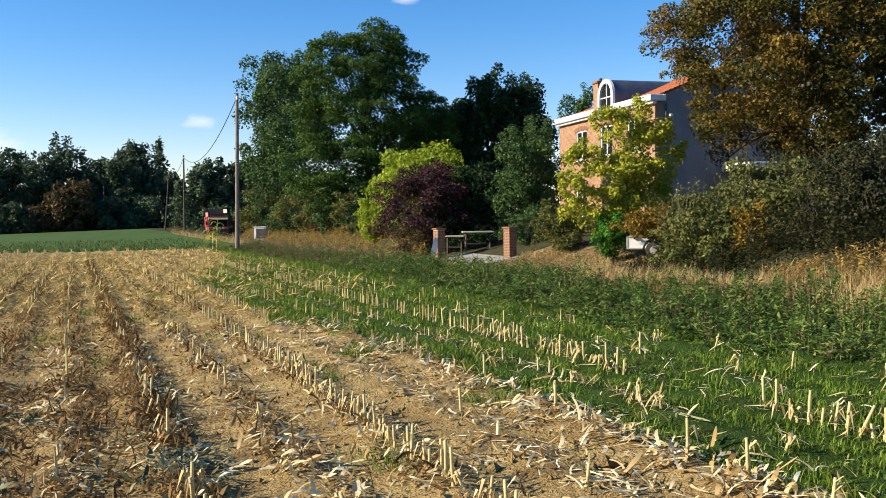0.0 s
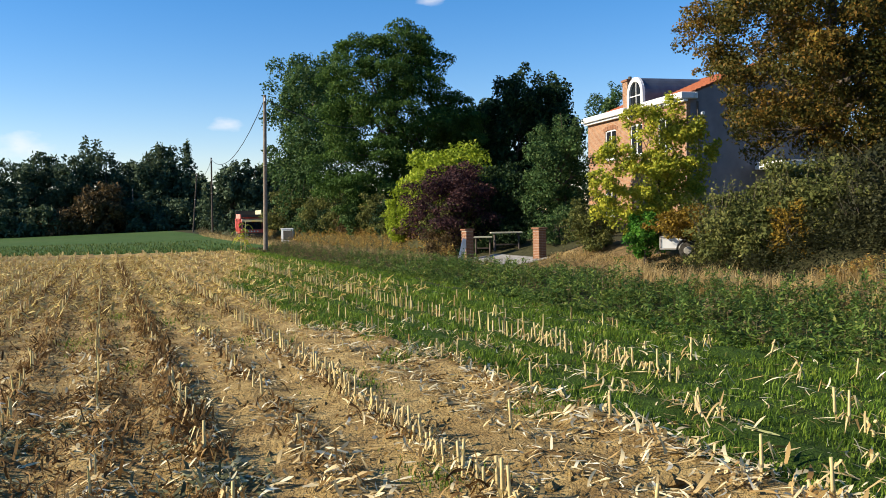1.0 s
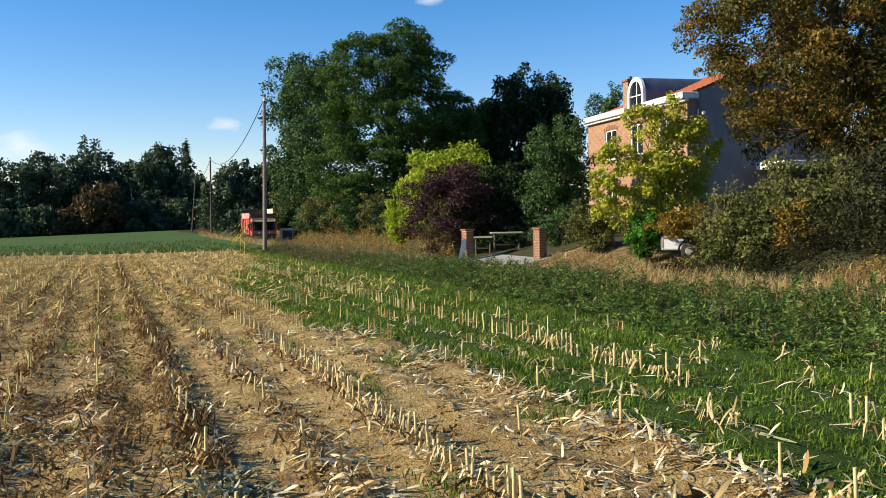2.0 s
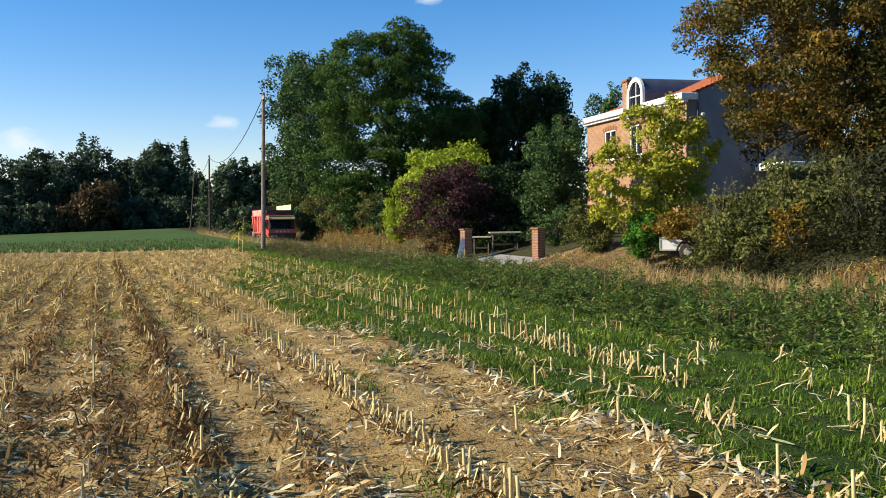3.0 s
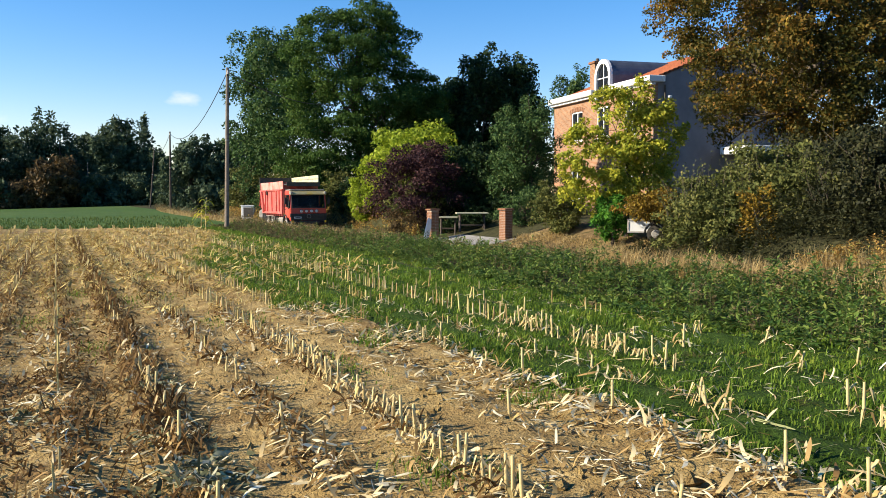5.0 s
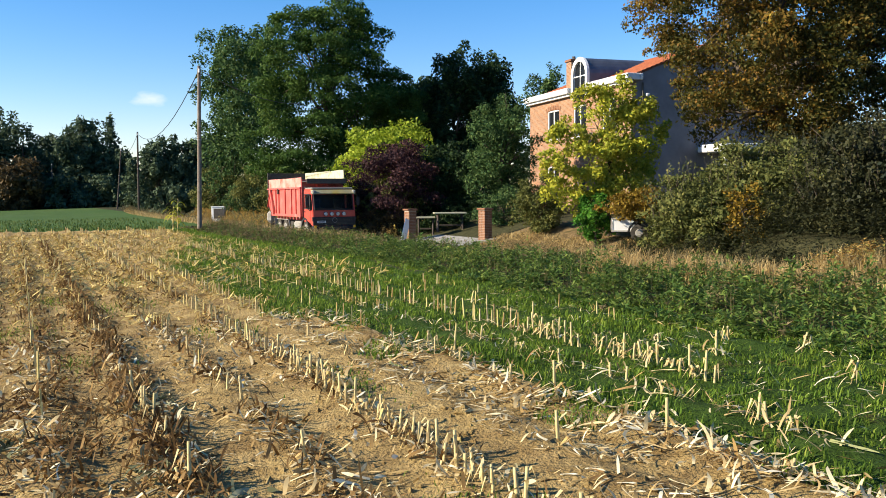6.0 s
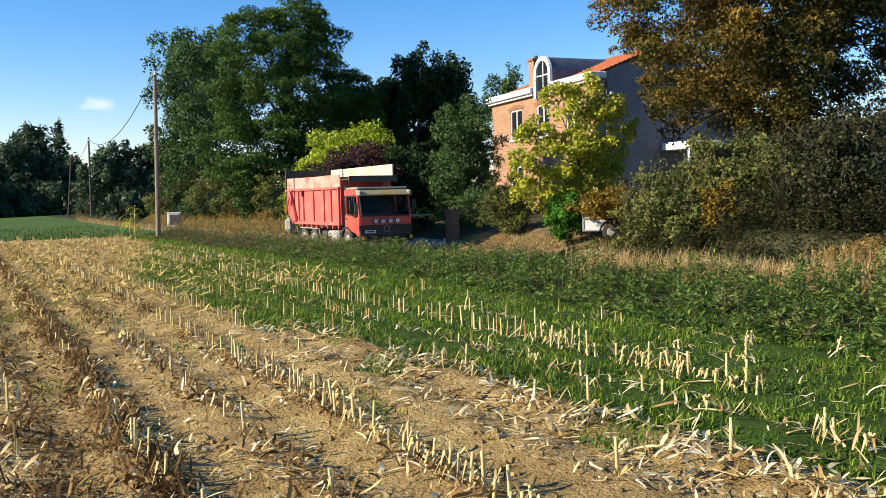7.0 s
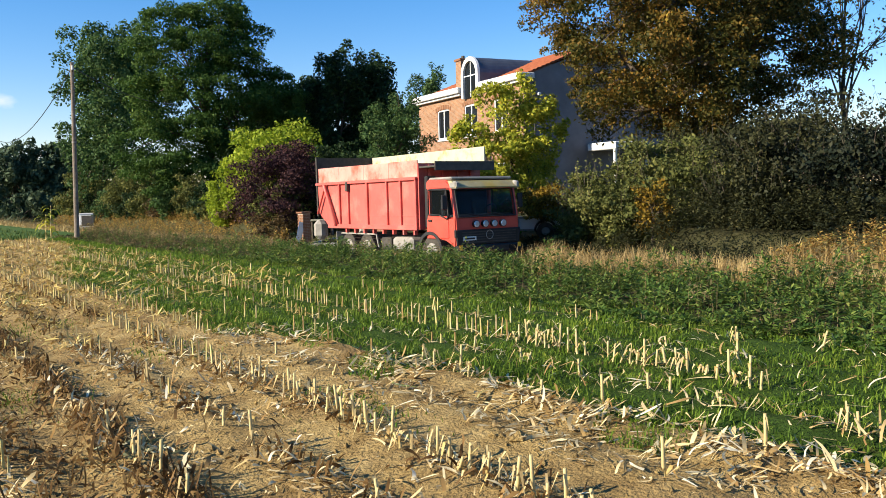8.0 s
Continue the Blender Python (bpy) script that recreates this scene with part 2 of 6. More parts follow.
GRASS = leaf_mat("grass_blades", [(0.0, (0.040, 0.09, 0.010)), (0.45, (0.10, 0.175, 0.018)), (0.8, (0.21, 0.285, 0.032)), (0.96, (0.34, 0.36, 0.06)), (1.0, (0.55, 0.38, 0.16))], 0.35, 0.6, 0.4, 1.3)
WEED = leaf_mat("nettle_leaves", [(0.0, (0.025, 0.065, 0.014)), (0.45, (0.085, 0.15, 0.03)), (0.8, (0.20, 0.26, 0.055)), (0.95, (0.36, 0.36, 0.10)), (1.0, (0.52, 0.40, 0.16))], 0.3, 0.5, 0.3, 0.8)
WEED_DRY = leaf_mat("withered_weeds", [(0.0, (0.05, 0.055, 0.022)), (0.5, (0.14, 0.115, 0.05)), (1.0, (0.36, 0.26, 0.14))], 0.25, 0.7, 0.4, 0.7)
DRY_GRASS = leaf_mat("dry_grass", [(0.0, (0.21, 0.135, 0.05)), (0.5, (0.45, 0.32, 0.13)), (1.0, (0.68, 0.55, 0.29))], 0.3, 0.7, 0.4, 0.6)
HEAP_LEAF = leaf_mat("grey_green_leaf", [(0.0, (0.05, 0.055, 0.025)), (0.45, (0.13, 0.14, 0.07)), (0.75, (0.30, 0.30, 0.17)), (1.0, (0.62, 0.58, 0.42))], 0.2)
FRESH_LEAF = leaf_mat("pale_green_maize_leaf", [(0.0, (0.22, 0.27, 0.08)), (0.6, (0.42, 0.43, 0.18)), (1.0, (0.6, 0.55, 0.3))], 0.3)
BRUSH = leaf_mat("russet_brush", [(0.0, (0.156, 0.091, 0.028)), (0.5, (0.390, 0.234, 0.066)), (0.85, (0.546, 0.377, 0.110)), (1.0, (0.260, 0.286, 0.066))], 0.3)
DRIVE = surface("pale_drive", [(0.3, (0.22, 0.21, 0.19)), (0.7, (0.34, 0.325, 0.30))], 5, 0.9, spec=0.2, bump=0.5, dist=0.006,
                stops2=[(0.3, (0.14, 0.135, 0.11)), (0.7, (0.22, 0.21, 0.18))], scale2=0.8)
# tabletop boards in a pale colour that stands for sunlight on them
BOARD_WOOD = surface("sunlit_tone_boards", [(0.3, (0.30, 0.29, 0.20)), (0.7, (0.44, 0.42, 0.31))], 6, 0.8, bump=0.3)


# ---- mesh helpers ----
ROAD_YAW = radians(8.0)
CU, SU = math.cos(ROAD_YAW), math.sin(ROAD_YAW)


def to_xy(u, v):
    """From across (u) and along (v) the crop rows to world x, y."""
    return CU * u - SU * v, SU * u + CU * v


def smooth(a, b, x):
    k = np.clip((x - a) / (b - a), 0, 1)
    return k * k * (3 - 2 * k)


def lane_bend(v):
    """The lane swings aside far off."""
    return 0.0014 * np.clip(v - 75, 0, 80) ** 2


def ground_z(u, v):
    """Height of the ground: a sloping field, a sunken lane with banks, a slow rise far off."""
    u, v = np.asarray(u, float), np.asarray(v, float)
    x, y = to_xy(u, v)
    d = np.hypot(x, y)
    z = 0.02526 * np.clip(x, -80, 60) - 0.00687 * np.clip(y, -60, 300) + np.clip((d - 40) * 0.0055, 0, 0.9)
    depth = np.clip(0.94 - 0.001 * (v - 35), 0.7, 0.96) + 0.42 * smooth(45, 95, v)
    u = u - lane_bend(v)
    gate = smooth(33, 37, v) * (1 - smooth(44, 48, v))
    bank_end = 19.0 + 5.0 * gate + 3.5 * smooth(18, 23, v) * (1 - smooth(32.5, 36, v))
    cut = smooth(9.6, 12.4, u) * (1 - smooth(17.5, bank_end, u))
    mound = 0.36 * np.exp(-((u - 10.3) / 1.1) ** 2) * (1 - smooth(9.0, 13.5, v))
    return z - depth * cut + mound


def gz(u, v):
    return float(ground_z(u, v))


def on_ground(u, v, dz=0.0):
    x, y = to_xy(u, v)
    return Vector((x, y, gz(u, v) + dz))


def uv_of(x, y):
    return CU * x + SU * y, -SU * x + CU * y


def mesh_from(name, verts, faces, mats, smooth_faces=False):
    me = bpy.data.meshes.new(name)
    me.from_pydata(verts, [], faces)
    for m in mats:
        me.materials.append(m)
    if smooth_faces:
        me.polygons.foreach_set("use_smooth", [True] * len(me.polygons))
    return me


def quads_mesh(name, quads, mat, mat_ids=None, mats=None):
    """One mesh from an array of loose quads (n, 4, 3)."""
    n = len(quads)
    me = bpy.data.meshes.new(name)
    me.vertices.add(n * 4)
    me.vertices.foreach_set("co", np.ascontiguousarray(quads, dtype=np.float32).ravel())
    me.loops.add(n * 4)
    me.loops.foreach_set("vertex_index", np.arange(n * 4, dtype=np.int32))
    me.polygons.add(n)
    me.polygons.foreach_set("loop_start", np.arange(0, n * 4, 4, dtype=np.int32))
    me.polygons.foreach_set("loop_total", np.full(n, 4, dtype=np.int32))
    for m in (mats or [mat]):
        me.materials.append(m)
    if mat_ids is not None:
        me.polygons.foreach_set("material_index", np.asarray(mat_ids, dtype=np.int32))
    me.update(calc_edges=True)
    return me


def strips_mesh(name, rails, mat):
    """One mesh of bent ribbons: rails (n, k, 2, 3) are the two edges at k stations."""
    n, k = rails.shape[:2]
    me = bpy.data.meshes.new(name)
    me.vertices.add(n * k * 2)
    me.vertices.foreach_set("co", np.ascontiguousarray(rails, dtype=np.float32).ravel())
    base = (np.arange(n) * k * 2)[:, None, None]
    step = (np.arange(k - 1) * 2)[None, :, None]
    idx = (base + step + np.array([0, 1, 3, 2])[None, None, :]).reshape(-1)
    f = n * (k - 1)
    me.loops.add(f * 4)
    me.loops.foreach_set("vertex_index", idx.astype(np.int32))
    me.polygons.add(f)
    me.polygons.foreach_set("loop_start", np.arange(0, f * 4, 4, dtype=np.int32))
    me.polygons.foreach_set("loop_total", np.full(f, 4, dtype=np.int32))
    me.materials.append(mat)
    me.update(calc_edges=True)
    return me


def part(name, bm, material, parent=None, label=""):
    me = bpy.data.meshes.new(name)
    bm.to_mesh(me)
    bm.free()
    me.materials.append(material)
    ob = new(name, me)
    if parent:
        ob.parent = parent
    if label:
        tagged(ob, label)
    return ob


def add_box(bm, lo, hi, bevel=0.0, turn=None):
    """A box between two corners, with bevelled edges, turned by a matrix about its middle."""
    lo, hi = Vector(lo), Vector(hi)
    c, s = (lo + hi) / 2, hi - lo
    r = bmesh.ops.create_cube(bm, size=1.0)
    vs = r["verts"]
    bmesh.ops.scale(bm, vec=s, verts=vs)
    if bevel:
        es = list({e for v in vs for e in v.link_edges})
        rb = bmesh.ops.bevel(bm, geom=es, offset=min(bevel, min(s) * 0.45), segments=1, affect="EDGES")
        vs = list({v for f in rb["faces"] for v in f.verts} | {v for v in vs if v.is_valid})
    if turn is not None:
        bmesh.ops.transform(bm, matrix=turn, verts=vs)
    bmesh.ops.translate(bm, vec=c, verts=vs)
    return vs


def box_bm(lo, hi, bevel=0.0, turn=None):
    bm = bmesh.new()
    add_box(bm, lo, hi, bevel, turn)
    return bm


def add_cyl(bm, a, b, r1, r2=None, sides=10, cap=True):
    a, b = Vector(a), Vector(b)
    d = b - a
    m = Matrix.Translation((a + b) / 2) @ d.to_track_quat("Z", "Y").to_matrix().to_4x4()
    bmesh.ops.create_cone(bm, cap_ends=cap, segments=sides, radius1=r1, radius2=r1 if r2 is None else r2, depth=d.length, matrix=m)


def cyl_bm(a, b, r1, r2=None, sides=10):
    bm = bmesh.new()
    add_cyl(bm, a, b, r1, r2, sides)
    return bm


def add_tube(bm, pts, radii, sides=7):
    """A tapered bent tube through points."""
    rings = []
    for i, p in enumerate(pts):
        p = Vector(p)
        d = (Vector(pts[min(i + 1, len(pts) - 1)]) - Vector(pts[max(i - 1, 0)])).normalized()
        q = d.to_track_quat("Z", "Y").to_matrix()
        rings.append([bm.verts.new(p + q @ Vector((math.cos(2 * math.pi * k / sides), math.sin(2 * math.pi * k / sides), 0)) * radii[i]) for k in range(sides)])
    for r0, r1 in zip(rings, rings[1:]):
        for k in range(sides):
            f = bm.faces.new((r0[k], r0[(k + 1) % sides], r1[(k + 1) % sides], r1[k]))
            f.smooth = True
    bm.faces.new(rings[-1])


# ---- ground and lane ----
def field_edge(u):
    """Where the stubble ends and the green field begins."""
    return 48.5 + np.maximum(0, 6.0 - u) * 0.95


def soil_edge(v):
    """Where bare soil gives way to grass, across the rows."""
    return 3.35 - 0.06 * np.clip(v - 6, 0, 12) + 0.2 * np.clip(v - 22, 0, 20)


def build_ground():
    us = np.concatenate([[-700, -400, -250, -160, -100, -60, -40, -28, -20, -16], np.arange(-13, -3, 0.25), np.arange(-3, 8, 0.12), np.arange(8, 22.01, 0.25), [23, 24, 26, 29, 33, 40, 55, 80, 120, 200, 350, 700]])
    vs = np.concatenate([[-300, -120, -50, -25, -12, -6, -2], np.arange(0, 16, 0.12), np.arange(16, 34, 0.3), np.arange(34, 62, 0.5), [64, 68, 74, 82, 92, 104, 118, 134, 152, 175, 210, 270, 380, 550, 900, 1500]])
    U, V = np.meshgrid(us, vs)
    Z = ground_z(U, V)
    rough = np.array([noise.fractal((u * 1.3, v * 1.3, 0.5), 1.0, 2.0, 4) for u, v in zip(U.ravel(), V.ravel())]).reshape(U.shape)
    near = (np.abs(U) < 24) & (V < 62)
    stub = (U < 7.2) & near
    fine = np.array([noise.fractal((u * 5.0, v * 5.0, 2.5), 1.0, 2.0, 3) for u, v in zip(U.ravel(), V.ravel())]).reshape(U.shape)
    Z = Z + np.where(near, rough * 0.03 + fine * 0.02, 0)
    phase = (U - ROW0) / ROW_STEP
    ridge = np.cos(2 * np.pi * phase)
    Z = Z + np.where(stub, ridge * 0.022, 0)
    lane = (U > 12.3) & (U < 17.6)
    Z = np.where(lane, ground_z(U, V) - 0.03, Z)
    X, Y = to_xy(U, V)
    verts = np.stack([X, Y, Z], -1).reshape(-1, 3).tolist()
    nu = len(us)
    faces, ids = [], []
    for j in range(len(vs) - 1):
        for i in range(nu - 1):
            faces.append((j * nu + i, j * nu + i + 1, (j + 1) * nu + i + 1, (j + 1) * nu + i))
            u, v = (us[i] + us[i + 1]) / 2, (vs[j] + vs[j + 1]) / 2
            wob = 0.5 * noise.noise((u * 0.8, v * 0.8, 3.0))
            if v > float(field_edge(u)) and u < 10.5:
                k = 4
            elif u < float(soil_edge(v)) + 0.3 + wob * 0.7:
                k = 0
            elif u < 7.1 + wob:
                k = 1
            elif u < 17.5:
                k = 2
            elif u < 22.5 and 24.5 < v < 36:
                k = 3
            else:
                k = 2
            ids.append(k)
    me = mesh_from("ground", verts, faces, [SOIL, TURF, VERGE, BANK, GREEN_FIELD], True)
    me.polygons.foreach_set("material_index", ids)
    return tagged(new("ground", me), "sloping stubble field of dry soil with a grassy margin", "ground", kind="structure")


ROW0, ROW_STEP = -0.13, 0.705
build_ground()


def build_road():
    vs = np.concatenate([np.arange(-40, 80, 1.5), np.arange(80, 260, 8)])
    verts, faces = [], []
    for v in vs:
        for u in (12.7, 13.6, 15.0, 16.4, 17.3):
            p = on_ground(u + float(lane_bend(v)), v, 0.012 - 0.02 * abs(u - 15) / 2.3)
            verts.append(tuple(p))
    for j in range(len(vs) - 1):
        for i in range(4):
            faces.append((j * 5 + i, j * 5 + i + 1, j * 5 + 6 + i, j * 5 + 5 + i))
    tagged(new("road", mesh_from("road", verts, faces, [ASPHALT], True)), "pale worn concrete country lane", "road", kind="structure")
    verts, faces = [], []
    vv = np.linspace(36.2, 42.6, 9)
    uu = np.linspace(17.25, 19.4, 12)
    for v in vv:
        for u in uu:
            verts.append(tuple(on_ground(u, v - 0.35 * (u - 17.3), 0.02)))
    for j in range(8):
        for i in range(11):
            faces.append((j * 12 + i, j * 12 + i + 1, j * 12 + 13 + i, j * 12 + 12 + i))
    tagged(new("driveway", mesh_from("driveway", verts, faces, [DRIVE], True)), "pale grey concrete driveway between brick posts", "driveway", kind="structure")


build_road()


# ---- trees and shrubs ----
def sphere_points(rng, n):
    p = rng.normal(size=(n, 3))
    return p / np.linalg.norm(p, axis=1)[:, None]


def leaf_quads(rng, pos, out, size, droop=0.3, aspect=0.55):
    """Diamond leaves at pos that face roughly along out."""
    n = len(pos)
    nrm = out + rng.normal(size=(n, 3)) * 0.75
    nrm /= np.linalg.norm(nrm, axis=1)[:, None]
    axis = rng.normal(size=(n, 3))
    axis[:, 2] -= droop
    axis -= (axis * nrm).sum(1)[:, None] * nrm
    axis /= np.linalg.norm(axis, axis=1)[:, None]
    side = np.cross(nrm, axis)
    s = size * rng.uniform(0.6, 1.35, size=(n, 1))
    a = pos
    b = pos + axis * s * 0.45 + side * s * aspect * 0.5 + nrm * s * 0.06
    c = pos + axis * s - nrm * s * 0.10
    d = pos + axis * s * 0.45 - side * s * aspect * 0.5 + nrm * s * 0.06
    return np.stack([a, b, c, d], 1)


def crown_lobes(rng, n, rx, ry, z0, z1, top=0.75, lobe=0.4):
    """Lobes spread over an egg-shaped crown between two heights."""
    out = []
    cz, rz = (z0 + z1) / 2, (z1 - z0) / 2
    for i in range(n):
        h = 1 - 2 * (i + 0.5) / n
        a = i * 2.399963 + rng.uniform(-0.5, 0.5)
        w = math.sqrt(max(0.0, 1 - h * h))
        w *= top if h > 0.3 else 1.0
        k = rng.uniform(0.55, 0.8)
        r = lobe * rng.uniform(0.75, 1.25)
        out.append((w * math.cos(a) * rx * k, w * math.sin(a) * ry * k, cz + h * rz * 0.72, rx * r, ry * r, rz * r * 0.9))
    out.append((0, 0, cz, rx * 0.62, ry * 0.62, rz * 0.66))
    return out


def crown_mesh(rng, name, lobes, count, size, mat, droop=0.3, mats=None, share=0.0, sub=0.36, floor_z=0.05, per=16):
    """Leaves on small clumps, which sit on the lobes of the crown; part of the leaves fills the inside."""
    C, R = [], []
    for l in lobes:
        d = sphere_points(rng, per)
        d[:, 2] = np.where((d[:, 2] < -0.35) & (rng.random(per) < 0.6), -d[:, 2], d[:, 2])
        k = rng.uniform(0.62, 0.95, per)
        c = np.array(l[:3]) + d * k[:, None] * np.array(l[3:6])
        r = np.array(l[3:6])[None, :] * (sub * rng.uniform(0.6, 1.3, per))[:, None]
        r[:, 2] *= 0.8
        C.append(c)
        R.append(r)
    C, R = np.concatenate(C), np.concatenate(R)
    w = R[:, 0] * R[:, 1]
    pick = rng.choice(len(C), int(count * 0.88), p=w / w.sum())
    d = sphere_points(rng, len(pick))
    d[:, 2] = np.where(rng.random(len(pick)) < 0.45, np.abs(d[:, 2]), d[:, 2])
    rr = 1 - 0.5 * rng.random(len(pick)) ** 2 + rng.normal(size=len(pick)) * 0.05
    P = C[pick] + d * rr[:, None] * R[pick]
    inner = rng.integers(0, len(lobes), int(count * 0.12))
    L = np.array(lobes)
    d2 = sphere_points(rng, len(inner))
    P2 = L[inner, :3] + d2 * (0.6 * rng.random(len(inner))[:, None] ** 0.4) * L[inner, 3:6]
    P, O = np.concatenate([P, P2]), np.concatenate([d, d2])
    keep = P[:, 2] > floor_z
    P, O = P[keep], O[keep]
    q = leaf_quads(rng, P, O, size, droop)
    ids = (rng.random(len(q)) < share).astype(int) if mats else None
    return quads_mesh(name, q, mat, ids, mats)


def trunk_bm(rng, lobes, height, radius, base=0.0, lean=(0, 0), limbs=7, sides=8):
    bm = bmesh.new()
    pts, rad = [], []
    for i in range(6):
        k = i / 5
        pts.append((lean[0] * k + rng.normal() * 0.06 * height * 0.1 * (i > 0), lean[1] * k + rng.normal() * 0.006 * height * (i > 0), base + k * height))
        rad.append(radius * (1.25 if i == 0 else 1 - 0.75 * k))
    add_tube(bm, pts, rad, sides)
    for l in sorted(lobes[:-1], key=lambda a: -a[5])[:limbs] if limbs < 90 else lobes:
        t = rng.uniform(0.35, 0.85)
        s = Vector((lean[0] * t, lean[1] * t, base + t * height))
        e = Vector(l[:3])
        mid = (s + e) / 2 + Vector((rng.normal() * 0.15, rng.normal() * 0.15, 0.12 * (e - s).length * 0.6))
        r = radius * (1 - 0.7 * t) * 0.6
        add_tube(bm, [s, mid, e], [r, r * 0.6, r * 0.2], 5)
        for _ in range(3):
            e2 = e + Vector((rng.normal() * l[3], rng.normal() * l[4], rng.normal() * l[5])) * 0.55
            add_tube(bm, [mid, (mid + e2) / 2 + Vector((0, 0, 0.1)), e2], [r * 0.4, r * 0.25, r * 0.08], 4)
    return bm


def tree(name, label, category, u, v, lobes, height, radius, count, size, mat, seed, base=0.0, limbs=7, group="", mats=None, share=0.0, droop=0.3, sub=0.36, per=16, lean=(0, 0), bark=None):
    """A tree or shrub > trunk, crown."""
    rng = np.random.default_rng(seed)
    root = tagged(new(name), label, category, group)
    root.location = on_ground(u, v, base)
    t = part("trunk", trunk_bm(rng, lobes, height, radius, -0.1, lean, limbs), bark or BARK, root)
    c = new("crown", crown_mesh(rng, "crown", lobes, count, size, mat, droop, mats, share, sub, 0.05, per))
    c.parent = root
    return root


LEAF_BIG = leaf_mat("acacia_leaves", [(0.0, (0.024, 0.061, 0.012)), (0.6, (0.054, 0.108, 0.019)), (1.0, (0.115, 0.166, 0.029))], 0.3, 0.68, 0.45, 0.35)
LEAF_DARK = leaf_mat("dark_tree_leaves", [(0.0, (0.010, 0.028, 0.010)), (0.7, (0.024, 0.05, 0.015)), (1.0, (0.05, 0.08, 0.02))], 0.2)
LEAF_MID = leaf_mat("mid_green_leaves", [(0.0, (0.027, 0.068, 0.020)), (0.6, (0.061, 0.115, 0.034)), (1.0, (0.121, 0.176, 0.054))], 0.3)
LEAF_LIME = leaf_mat("lime_leaves", [(0.0, (0.115, 0.184, 0.014)), (0.5, (0.253, 0.333, 0.023)), (1.0, (0.437, 0.460, 0.046))], 0.4, 0.6, 0.4, 0.7)
LEAF_YELLOW = leaf_mat("yellow_green_leaves", [(0.0, (0.14, 0.20, 0.024)), (0.5, (0.36, 0.38, 0.038)), (0.9, (0.60, 0.52, 0.062)), (1.0, (0.660, 0.396, 0.120))], 0.4, 0.6, 0.35, 1.2)
LEAF_PURPLE = leaf_mat("purple_leaves", [(0.0, (0.020, 0.010, 0.012)), (0.6, (0.05, 0.022, 0.026)), (1.0, (0.11, 0.05, 0.045))], 0.2)
LEAF_MAPLE = leaf_mat("autumn_maple_leaves", [(0.0, (0.024, 0.034, 0.007)), (0.4, (0.066, 0.066, 0.013)), (0.65, (0.145, 0.10, 0.018)), (0.85, (0.24, 0.12, 0.021)), (1.0, (0.36, 0.27, 0.046))], 0.35, 0.6, 0.5, 0.5)
LEAF_RUST = leaf_mat("rust_leaves", [(0.0, (0.082, 0.053, 0.010)), (0.5, (0.218, 0.132, 0.016)), (1.0, (0.340, 0.238, 0.032))], 0.35)
LEAF_BUSH = leaf_mat("bush_leaves", [(0.0, (0.04, 0.055, 0.014)), (0.5, (0.115, 0.13, 0.034)), (0.9, (0.22, 0.205, 0.06)), (1.0, (0.32, 0.21, 0.07))], 0.3, 0.68, 0.45, 0.7)
LEAF_GREEN = leaf_mat("bright_green_leaves", [(0.0, (0.03, 0.10, 0.012)), (0.6, (0.06, 0.19, 0.02)), (1.0, (0.13, 0.28, 0.03))], 0.35)
# darkened olive leaf colour, with the shade round the maple painted in
LEAF_SHADE = leaf_mat("shaded_bush_leaves", [(0.0, (0.013, 0.016, 0.007)), (0.5, (0.03, 0.034, 0.013)), (0.85, (0.08, 0.078, 0.03)), (1.0, (0.17, 0.135, 0.05))], 0.25, 0.6, 0.45, 0.7)
# near-black leaf colour: deep shade put into the leaves themselves
LEAF_DEEP_SHADE = leaf_mat("deep_shade_bush_leaves", [(0.0, (0.006, 0.011, 0.006)), (0.6, (0.014, 0.02, 0.010)), (1.0, (0.035, 0.036, 0.016))], 0.1)
# far leaves made lighter and bluer: distance haze put into the colour
LEAF_FAR = leaf_mat("hazy_far_tree_leaves", [(0.0, (0.035, 0.062, 0.034)), (0.6, (0.072, 0.105, 0.056)), (1.0, (0.12, 0.15, 0.075))], 0.2, 0.7, 0.4, 0.15)
LEAF_FAR_BROWN = leaf_mat("far_brown_leaves", [(0.0, (0.05, 0.04, 0.02)), (0.6, (0.10, 0.07, 0.03)), (1.0, (0.16, 0.10, 0.04))], 0.2)


def simple_tree(name, label, category, u, v, width, z0, z1, seed, count, size, mat, n=11, radius=0.25, base=0.0, **kw):
    rng = np.random.default_rng(seed + 900)
    lobes = crown_lobes(rng, n, width / 2, width / 2, z0, z1, kw.pop("top", 0.95), kw.pop("lobe", 0.42))
    return tree(name, label, category, u, v, lobes, z0 + (z1 - z0) * 0.7, radius, count, size, mat, seed, base, **kw)


def by_sight(x0, y0, az, dist):
    """u, v of the point at a distance in a compass direction (degrees right of the y axis) from x0, y0."""
    a = radians(az)
    return uv_of(x0 + dist * math.sin(a), y0 + dist * math.cos(a))


def spot(az, dist):
    return by_sight(-0.09, 0.55, az, dist)


